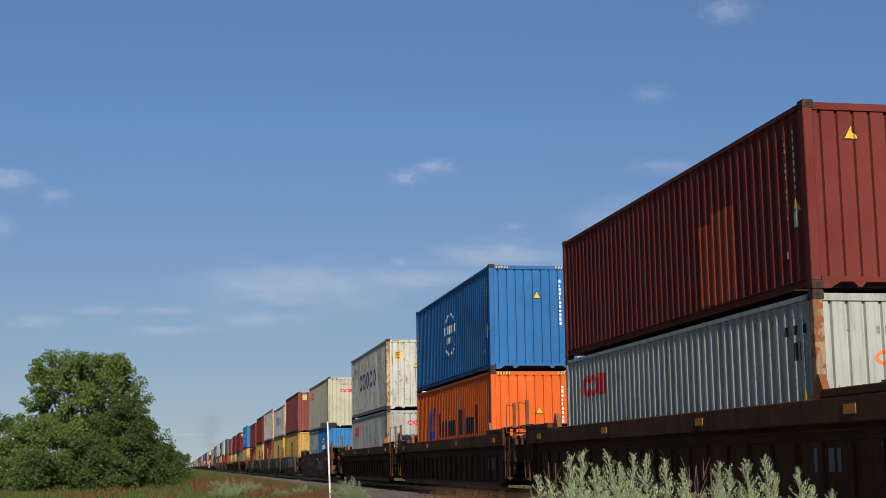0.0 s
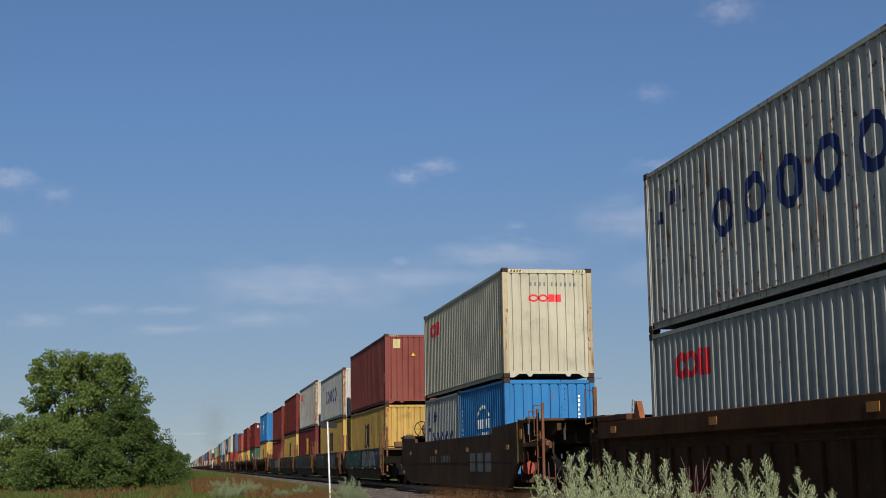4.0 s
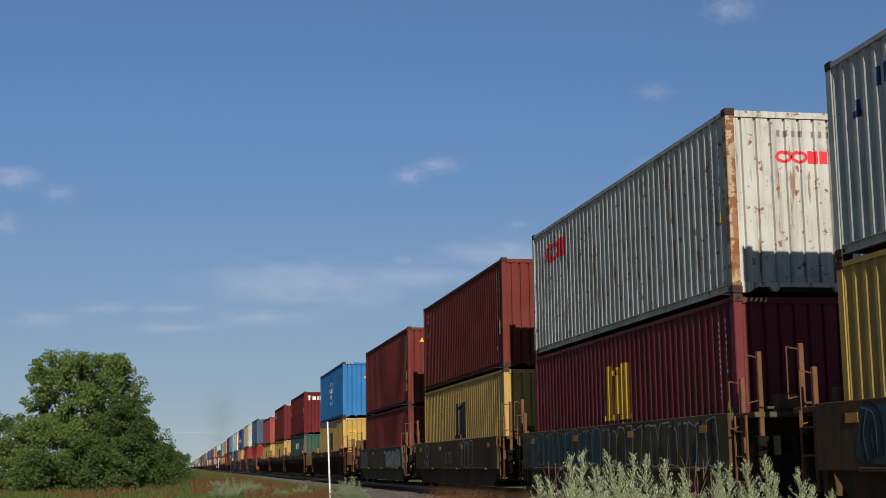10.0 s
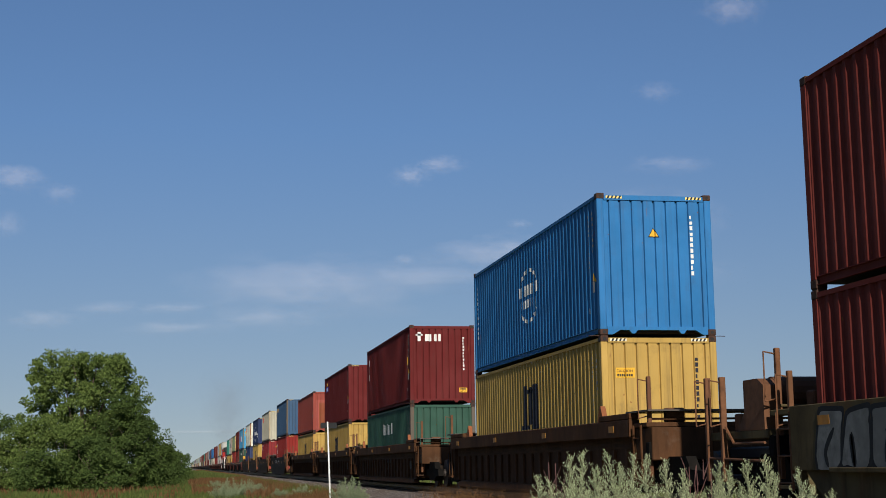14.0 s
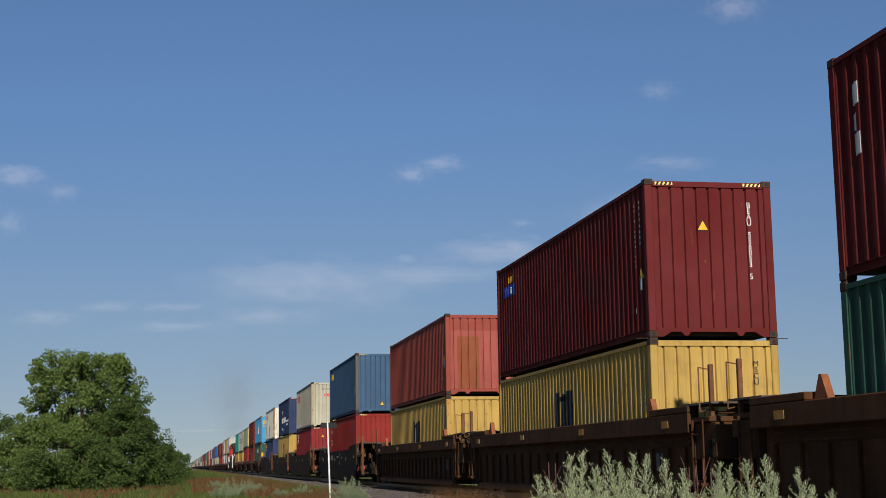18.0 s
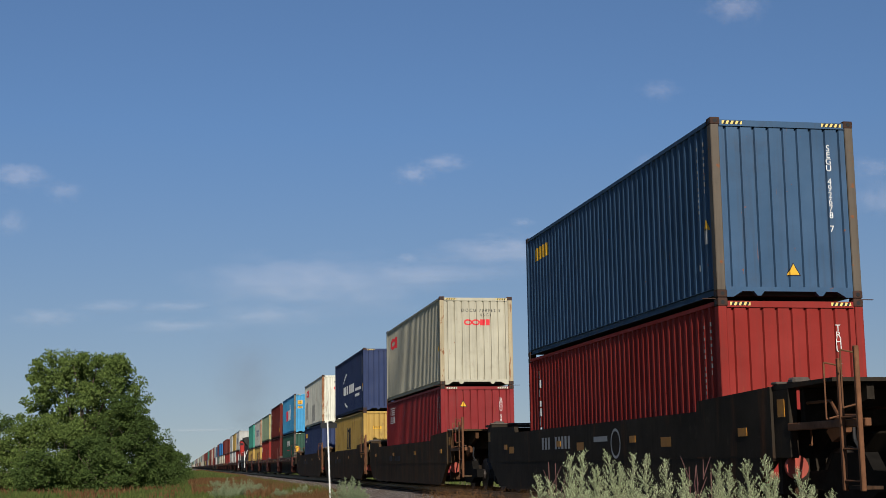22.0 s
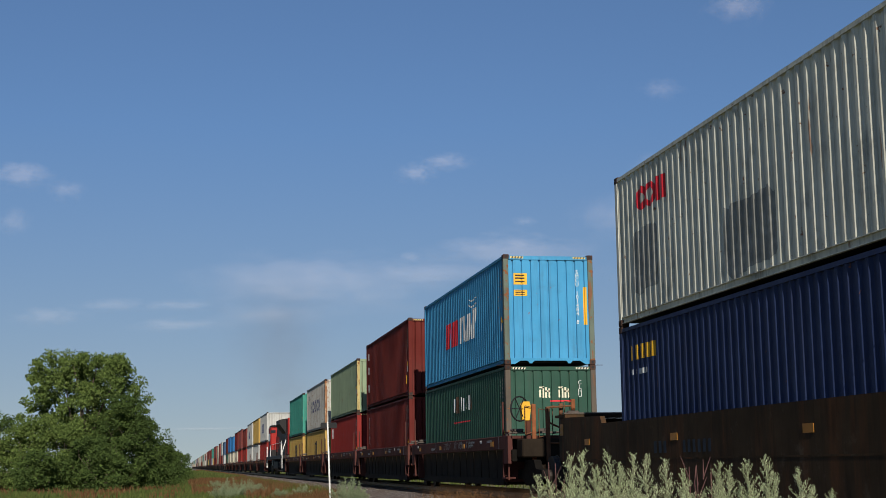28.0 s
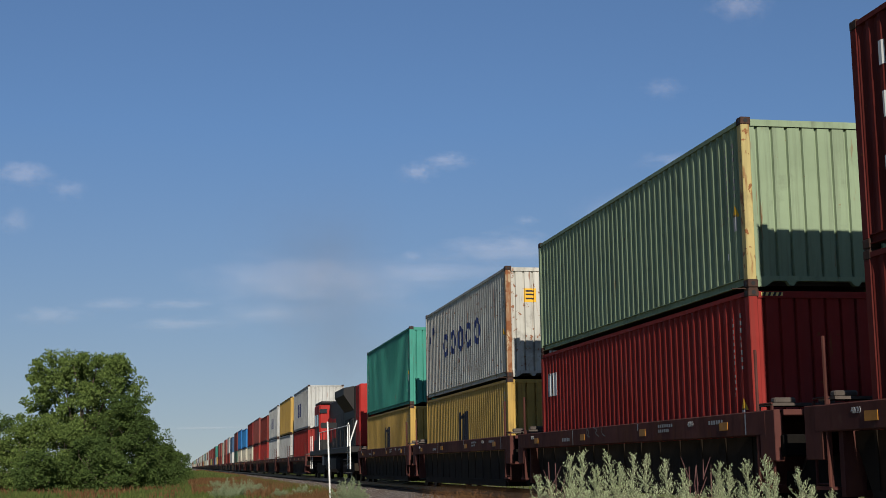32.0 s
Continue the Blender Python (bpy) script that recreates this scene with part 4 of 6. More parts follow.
class Box:
    """A container of the train with its sizes, for marking."""

    def __init__(self, i, row):
        self.ob = TOPS[i, row]
        if row == 1:
            self.L, self.H = FORTY, STACKS[i][1][1]
        elif STACKS[i][2]:
            self.L, self.H = FORTY, STACKS[i][2][1]
        else:
            self.L, self.H = TWENTY, STD

    def side(self, shapes, mat, name="lettering", label=""):
        return mark(self.ob, "side", self.L, self.H, shapes, mat, name, label)

    def end(self, shapes, mat, name="lettering", label=""):
        return mark(self.ob, "end", self.L, self.H, shapes, mat, name, label)

    def triangle(self, a=1.3, z=None, size=0.2):
        z = self.H * 0.62 if z is None else z
        self.end([[(a - size * 0.62, z), (a + size * 0.62, z), (a, z + size * 1.1)]], INK_BLACK, "warning_triangle", "yellow warning triangle with a black edge")
        t = self.end([[(a - size * 0.48, z + 0.02), (a + size * 0.48, z + 0.02), (a, z + size * 0.96)]], INK_YELLOW, "warning_triangle")
        t.matrix_basis = pose(0, -0.003, 0)

    def code(self, mat=None, a=1.98, count=11, z=None, seed=1):
        self.end(column(a, z or self.H - 0.5, count, seed=seed), mat or INK_WHITE, "number_row")

    def side_code(self, a, z, count, mat=None, seed=2, w=0.07, h=0.1):
        self.side(column(a, z, count, w, h, 0.04, seed), mat or INK_WHITE, "number_row")

    def notice(self, a, z, w, h, mat=None):
        self.end([rect(a, z, w, h)], mat or INK_YELLOW, "notice")
        n = self.end([rect(a + w * 0.12, z + h * f, w * 0.7, h * 0.12) for f in (0.2, 0.5, 0.75)], INK_BLACK, "notice_print")
        n.matrix_basis = pose(0, -0.002, 0)

    def stripes(self, mat):
        z = self.H - 0.106
        for a0 in (0.2, 1.9):
            mark(self.ob, "header", self.L, self.H, [rect(a0, z, 0.34, 0.055)], mat, "hazard_stripe")
            n = mark(self.ob, "header", self.L, self.H, [rect(a0 + 0.02 + k * 0.08, z, 0.04, 0.055, 0.025) for k in range(4)], INK_BLACK, "hazard_stripe")
            n.matrix_basis = pose(0, -0.002, 0)

    def data_plate(self, a=11.65):
        self.side([rect(a, 0.9, 0.18, 0.25)], INK_GREY, "data_plate")
        self.side([rect(a - 0.25, 0.5, 0.1, 0.1)], INK_WHITE, "data_plate")


def five_rings(b, mat):
    """A word of five round letters as five upright rings."""
    z, sh = b.H * 0.535, []
    for k in range(5):
        sh += ring(3.62 + k * 1.2, z, 0.4, 0.39, 0.17, n=18)
    b.side(sh, mat)
    b.side(bars(1.3, z + 0.55, 0.24, (0.06, 0.12, 0.14, 0.14), 0.1) + [rect(0.65, z + 0.3, 0.2, 0.08), rect(0.75, z + 0.3, 0.07, 0.22)], mat, "emblem")


def round_emblem(b, mat, a=6.3, z=1.5):
    """A round white emblem of broken arcs with two rows of bars."""
    sh = []
    for t in range(0, 360, 30):
        if t not in (0, 180, 330, 150):
            sh += ring(a, z, 0.98, 0.67, 0.09, t + 4, t + 26, 4)
    sh += bars(a - 0.86, z + 0.02, 0.26, (0.26, 0.26, 0.26, 0.26, 0.26), 0.1)
    sh += bars(a - 0.8, z - 0.28, 0.2, (0.14, 0.14, 0.08, 0.14, 0.14, 0.14, 0.14), 0.1)
    b.side(sh, mat, "emblem", "white round emblem of arcs and bars")
    b.side_code(0.4, z + 0.85, 12, mat)


def tall_emblem(b, mat):
    """The dark emblem of upright bars on the yellow boxes."""
    z = b.H - 1.62
    b.side([rect(5.48, z, 0.46, 0.98, 0.03), rect(6.02, z + 0.03, 0.34, 0.9, 0.04), rect(6.5, z, 0.48, 0.98, 0.03), rect(5.94, z + 0.78, 0.6, 0.1, 0.02), rect(5.42, z - 0.08, 0.75, 0.1), rect(6.32, z - 0.08, 0.78, 0.1)] + ring(5.85, z - 0.32, 0.26, 0.2, 0.12, n=10) + ring(6.6, z - 0.32, 0.26, 0.2, 0.12, n=10), mat, "emblem", "dark emblem of upright bars")


def red_square(b):
    z = b.H - 0.88
    b.side(ring(1.5, z + 0.21, 0.27, 0.23, 0.13) + ring(1.98, z + 0.21, 0.27, 0.23, 0.1) + [rect(2.28, z, 0.18, 0.44), rect(2.5, z, 0.26, 0.42)], INK_RED, "emblem", "red emblem of rings and blocks")


def red_rings(b, a=0.95, z=2.2, mat=None, coded=False):
    """The red emblem of two rings and two blocks on an end wall."""
    b.end(ring(a, z, 0.14, 0.1, 0.05) + ring(a + 0.26, z, 0.14, 0.1, 0.05) + [rect(a + 0.4, z - 0.1, 0.17, 0.2), rect(a + 0.6, z - 0.1, 0.14, 0.2)], mat or INK_RED, "emblem", "red emblem of rings")
    if not coded:
        b.end(bars(a - 0.1, z + 0.32, 0.1, (0.05, 0.05, 0.05, 0.05, 0.0001, 0.05, 0.05, 0.05, 0.05, 0.05, 0.05), 0.075), INK_DIM, "number_row")


WARM_ORANGE = plain("mark_orange", (0.7, 0.16, 0.05), 0.6, 0, 0.15)
MARK_BLUE = plain("mark_blue", (0.02, 0.05, 0.3), 0.6, 0, 0.15)
DULL_RED = paint("repaint_red", (0.46, 0.07, 0.03), 0.2)
REPAIR = paint("repair_orange", (0.34, 0.08, 0.028), 0.75)
FADED = paint("faded_pink", (0.46, 0.1, 0.075), 0.2)

STRIPED = {(9, 1), (14, 1), (2, 1), (3, 1), (1, 1), (1, 0), (4, 1), (6, 0), (7, 0), (9, 0), (11, 1), (13, 1), (13, 0), (14, 0), (15, 1), (17, 1), (17, 0), (19, 0), (18, 1)}
INK_STRIPE = plain("stripe_yellow", (0.62, 0.48, 0.16), 0.6, 0, 0.15)
INK_CREAM = plain("mark_cream", (0.6, 0.56, 0.42), 0.6, 0, 0.15)
CODES = {(2, 1): "CBHU 889787 0", (4, 1): "FCIU 963649 9", (4, 0): "MEDU", (11, 1): "BEAU 556053 5", (11, 0): "MSCU", (12, 1): "FSCU 495942 0", (12, 0): "MEDU",
         (13, 1): "SEGU 492678 7", (13, 0): "TRHU 859752", (14, 0): "BMOU 5644", (17, 1): "SMCU 101484 8", (17, 0): "CLHU"}
for i in range(len(STACKS)):
    for row in (0, 1):
        b = Box(i, row)
        if STACKS[i][row + 1 if row == 0 else 1] is None:
            continue
        colour = STACKS[i][2 if row == 0 else 1][0] if (row == 1 or STACKS[i][2]) else "azure"
        dark_ink = INK_BLACK if colour in ("yellow", "yellow_worn", "white", "white_worn", "ivory", "light_grey", "pale_green") else INK_WHITE
        if (i, row) in STRIPED:
            b.stripes(INK_CREAM if (i, row) in ((9, 0), (14, 0), (17, 0)) else INK_STRIPE)
        if (i, row) in CODES:
            upright_code(b.ob, CODES[i, row], 2.0, b.H - 0.5, 0.145, dark_ink)
        elif colour not in ("ivory", "light_grey") and i not in (10,):
            b.code(dark_ink, seed=i * 3 + row)
        b.data_plate()
        # side codes in greyed ink: the dimness of the shaded side is in their colour
        b.side_code(11.78, b.H - 0.4, 8, INK_DIM, i + 40, 0.045, 0.07)
        b.side_code(11.5, b.H - 0.42, 13, INK_DIM, i + 70, 0.035, 0.055)
        b.side([[(11.72, 1.12), (11.88, 1.12), (11.8, 1.3)]], INK_YELLOW, "side_triangle", "small yellow warning triangle")

for i in (0, 2):
    mark(far_tops[i], "side", FORTY, HC, bars(3.6, 0.95, 0.95, (1.0, 0.25, 1.0), 0.35), INK_NAVY, "emblem", "dark emblem of blocks")
b = Box(0, 1)
b.side([rect(8.15, 0.2, 0.5, 1.3), rect(8.65, 0.18, 0.95, 1.45)], DULL_RED, "repainted_patch", "brighter red repainted patch")
b.triangle(0.7, 2.05)
b = Box(0, 0)
red_square(b)
b.side(bars(11.25, 2.05, 0.13, (0.05,) * 5, 0.09) + bars(11.5, 1.7, 0.25, (0.08, 0.05), 0.05), INK_BLACK, "number_row")
red_rings(b, 1.0, 1.7, WARM_ORANGE)
b = Box(1, 1)
round_emblem(b, INK_WHITE)
b.triangle(1.35, 1.95)
b = Box(1, 0)
b.side([rect(2.2, 1.2, 1.2, 0.28), rect(2.35, 1.5, 0.45, 0.68, 0.1), rect(3.0, 1.5, 0.45, 0.72, 0.1)], MARK_BLUE, "emblem", "slanted blue emblem")
b.side(bars(4.3, 1.25, 0.6, (0.18, 0.4, 0.42, 0.42, 0.42, 0.2, 0.55, 0.18, 0.44, 0.4, 0.44), 0.2, 0, (1.25, 0.8, 0.8, 0.8, 0.8, 0.35, 1.25, 1.35, 0.8, 0.8, 1.35)), INK_BLACK, "lettering", "large dark lettering shapes")
b.triangle(1.35, 1.7)
b = Box(2, 1)
five_rings(b, INK_NAVY)
b.notice(0.35, 2.05, 0.26, 0.33)
b.triangle(1.25, 1.7)
b = Box(2, 0)
red_square(b)
red_rings(b, 1.0, 2.05, None, True)
word(b.ob, "OOLU 440949 0", 0.62, 2.4, 0.135, INK_BLACK, "lettering", 1.45)
word(b.ob, "42G1", 1.35, 2.25, 0.135, INK_BLACK, "lettering", 1.45)
b = Box(3, 1)
red_square(b)
red_rings(b, 0.85, 2.1)
b = Box(3, 0)
round_emblem(b, INK_WHITE, 3.3, 1.35)
far_short = Box(3, 0)
far_short.ob = TOPS[3, 2]
far_short.side([q for k in range(5) for q in ring(1.6 + k * 0.8, 1.12, 0.31, 0.33, 0.15, n=14)], INK_NAVY)
far_short.side(bars(1.6, 1.78, 0.34, (0.08, 0.2, 0.1, 0.12), 0.05, 0, (0.8, 1, 0.7, 1)) + [rect(1.65, 1.95, 0.7, 0.06), rect(0.75, 1.7, 0.1, 0.45), rect(0.62, 1.5, 0.5, 0.12)], INK_NAVY, "emblem")
b = Box(4, 1)
b.end([rect(0.35, 2.3, 0.3, 0.38)], paint("notice_cream", (0.7, 0.62, 0.3), 0.05), "notice", "pale yellow square notice")
b.triangle(1.2, 1.95)
b.side_code(0.35, 2.5, 4)
b.side([rect(11.85, 0.7, 0.12, 0.4)], INK_YELLOW, "notice")
tall_emblem(Box(4, 0), INK_BLACK)
five_rings(Box(5, 1), INK_NAVY)
tall_emblem(Box(5, 0), INK_BLACK)
b = Box(6, 1)
red_square(b)
red_rings(b, 0.95, 2.15)
tall_emblem(Box(6, 0), INK_YELLOW)
b = Box(7, 1)
b.side_code(0.82, 2.45, 7, None, 5, 0.17, 0.18)
b.triangle(1.3, 1.9)
tall_emblem(Box(7, 0), INK_BLACK)
b = Box(8, 1)
b.triangle(0.55, 2.3)
b.side([rect(11.75, 0.5, 0.16, 0.32)], INK_YELLOW, "notice")
b = Box(9, 1)
round_emblem(b, INK_WHITE)
b.triangle(1.2, 2.0)
b = Box(9, 0)
tall_emblem(b, INK_BLACK)
b.end([rect(0.3, 2.06, 0.4, 0.2)], INK_YELLOW, "notice", "small yellow caution notice")
word(b.ob, "CAUTION", 0.315, 2.17, 0.075, INK_BLACK, "notice_print")
b.end(bars(0.33, 2.085, 0.05, (0.03,) * 7, 0.018), INK_BLACK, "notice_print").matrix_basis = pose(0, -0.003, 0)
b = Box(10, 1)
b.end([rect(0.3, 2.3, 0.12, 0.34), rect(0.24, 2.5, 0.26, 0.07), rect(0.58, 2.3, 0.24, 0.26), rect(0.92, 2.3, 0.1, 0.26), rect(1.08, 2.3, 0.1, 0.26)], INK_WHITE, "lettering", "bold white lettering shapes")
b.code(INK_WHITE, 2.0)
b.notice(1.85, 0.4, 0.3, 0.17)
b.side_code(0.55, 2.15, 3, None, 4, 0.2, 0.28)
b.side([rect(11.35, 1.45, 0.3, 0.3)], INK_YELLOW, "notice")
CAPS = (0.2, 0.12, 0.14, 0.09, 0.14, 0.13, 0.16)
Box(10, 0).side(bars(5.0, 1.6, 0.44, CAPS, 0.24, 0, (1, 0.9, 0.9, 1, 0.9, 0.9, 1)), INK_WHITE)
b = Box(11, 1)
b.side([rect(0.75, 2.05, 1.15, 0.28)], MARK_BLUE, "emblem", "blue emblem with white and yellow bars")
b.side(bars(1.1, 2.38, 0.16, (0.1, 0.1, 0.1, 0.1), 0.1), INK_YELLOW, "emblem")
n = b.side(bars(0.8, 2.1, 0.16, (0.16, 0.2, 0.2), 0.12), INK_WHITE, "emblem")
n.matrix_basis = pose(-0.003, 0, 0)
b.triangle(1.1, 1.95)
tall_emblem(Box(11, 0), INK_BLACK)
b = Box(12, 1)
b.end([rect(0.18, 0.2, 2.1, 1.85)], FADED, "faded_patch", "paler chalky red part of the end wall")
b.end([rect(0.38, 0.2, 0.72, 1.66)], REPAIR, "repaired_patch", "orange rust-primed repair patch").matrix_basis = pose(0, -0.003, 0)
b.side_code(0.3, 2.2, 3)
tall_emblem(Box(12, 0), INK_BLACK)
b = Box(13, 1)
b.side(bars(0.78, 2.22, 0.3, (0.14, 0.2, 0.2, 0.2, 0.2), 0.07), INK_YELLOW, "emblem", "yellow emblem of bars")
b.triangle(1.3, 0.35)
b = Box(13, 0)
b.side_code(0.88, 2.35, 7, None, 6, 0.18, 0.18)
b = Box(14, 1)
red_square(b)
red_rings(b, 0.95, 2.05, None, True)
word(b.ob, "OOCU 798962 5", 0.72, 2.4, 0.135, INK_BLACK, "lettering", 1.45)
word(b.ob, "45G1", 1.35, 2.25, 0.135, INK_BLACK, "lettering", 1.45)
b = Box(14, 0)
b.side(bars(1.2, 2.4, 0.04, (0.8,), 0.05) + bars(1.15, 2.48, 0.04, (0.9,), 0.05) + bars(1.1, 2.32, 0.04, (0.95,), 0.05) + [rect(0.9, 2.02, 0.06, 0.5), rect(0.82, 2.0, 1.32, 0.03), rect(0.82, 2.57, 1.32, 0.03)] + bars(1.05, 2.06, 0.2, (0.22, 0.22, 0.22), 0.1), INK_WHITE, "emblem", "small white emblem")
b.triangle(0.75, 2.2)
b = Box(15, 1)
b.side(bars(3.9, 1.05, 0.42, (0.5, 0.55, 0.55), 0.14) + bars(6.3, 1.05, 0.42, (0.55, 0.55, 0.6), 0.14) + bars(8.9, 1.05, 0.13, (0.2,) * 8, 0.08) + bars(8.9, 0.78, 0.13, (0.2,) * 6, 0.08), INK_WHITE, "lettering", "large white lettering shapes")
b.side(ring(6.2, 1.25, 2.6, 0.95, 0.12, 110, 150, 8) + ring(6.0, 1.25, 2.2, 0.9, 0.12, 225, 262, 8), INK_WHITE, "emblem")
b.triangle(1.35, 1.85)
b.notice(1.2, 0.5, 0.32, 0.34)
b = Box(15, 0)
tall_emblem(b, INK_BLACK)
b.notice(0.45, 2.05, 0.4, 0.12)
b.triangle(1.5, 1.9)
b = Box(16, 1)
red_square(b)
red_rings(b, 0.85, 2.1)
b.notice(1.9, 0.5, 0.28, 0.2)
STAIN = plain("grey_stain", (0.27, 0.27, 0.245), 0.8, 0, 0.4)
sr = random.Random(3)
for ca, cz, ra, rz in ((1.63, 1.1, 0.68, 0.62), (6.3, 0.78, 1.0, 0.58)):
    b.side([[(ca + ra * sr.uniform(0.9, 1.05) * math.copysign(abs(math.cos(q * math.tau / 24)) ** 0.4, math.cos(q * math.tau / 24)), cz + rz * sr.uniform(0.85, 1.08) * math.copysign(abs(math.sin(q * math.tau / 24)) ** 0.4, math.sin(q * math.tau / 24))) for q in range(24)]], STAIN, "painted_out_patch", "greyer painted-out patch")
b = Box(16, 0)
b.side(bars(0.6, 2.22, 0.27, (0.14, 0.22, 0.22, 0.22, 0.22), 0.08), INK_YELLOW, "emblem", "yellow emblem of bars")
b.side(bars(0.65, 1.95, 0.1, (0.1, 0.1, 0.1, 0.1, 0.1), 0.1), INK_WHITE, "lettering")
b = Box(17, 1)
b.side(bars(3.8, 1.05, 0.78, (0.8, 0.9), 0.25, 0.06), INK_RED, "lettering", "red lettering shapes")
b.side(bars(6.05, 1.05, 0.78, (0.36, 0.22, 0.62, 0.55), 0.2, 0.18, (1, 1, 1, 1.1)) + ring(8.1, 2.15, 0.6, 0.2, 0.05, 180, 370, 10) + ring(8.1, 2.25, 0.5, 0.12, 0.04, 190, 350, 8), INK_WHITE, "lettering", "white slanted lettering shapes")
b.notice(0.28, 2.1, 0.36, 0.3)
b.notice(0.28, 1.8, 0.36, 0.16)
b.end([rect(2.16, 1.05, 0.1, 1.0)], INK_YELLOW, "notice")
b = Box(17, 0)
b.side(bars(5.0, 1.94, 0.42, CAPS, 0.24, 0.03, (1, 0.9, 0.9, 1, 0.9, 0.9, 1)), INK_WHITE)
b.side([rect(5.0, 1.6, 2.5, 0.035)], INK_RED, "emblem", "thin red line under the lettering shapes")
b.side([rect(5.45, 1.9, 0.5, 0.5)], paint("rust_blot", (0.16, 0.08, 0.04), 0.6), "rust_blot", "brown rust blot over the lettering").matrix_basis = pose(-0.003, 0, 0)
for a in (0.9, 1.42):
    b.end([rect(a, 2.06, 0.05, 0.2), rect(a + 0.09, 2.05, 0.04, 0.3), rect(a, 2.3, 0.13, 0.04), rect(a + 0.16, 2.05, 0.05, 0.27), rect(a + 0.16, 2.2, 0.13, 0.04), rect(a + 0.25, 2.05, 0.045, 0.24)], INK_CREAM, "emblem", "white emblem of short bars")
b.end([rect(1.2, 1.95, 0.6, 0.035)], INK_RED, "emblem")
b = Box(18, 1)
b.side([rect(0.66, 2.15, 0.12, 0.3), rect(0.7, 1.5, 0.1, 0.32), rect(0.66, 0.7, 0.14, 0.34)], INK_WHITE, "number_row")
b.side([rect(11.45, 0.46, 0.26, 0.34)], INK_YELLOW, "notice")
b.triangle(1.4, 1.9)
b = Box(18, 0)
b.side_code(0.85, 2.35, 6, None, 9, 0.17, 0.17)
b = Box(19, 0)
b.side([rect(0.5, 1.88, 0.3, 0.5), rect(1.0, 1.88, 0.3, 0.5), rect(0.5, 2.34, 0.8, 0.05)], INK_WHITE, "emblem", "white square emblem")
five_rings(Box(20, 1), INK_NAVY)
Box(20, 1).notice(0.5, 1.95, 0.32, 0.36)
tall_emblem(Box(20, 0), INK_BLACK)
b = Box(21, 1)
b.side_code(0.28, 2.3, 12, None, 11, 0.12, 0.11)
tall_emblem(Box(21, 0), INK_BLACK)


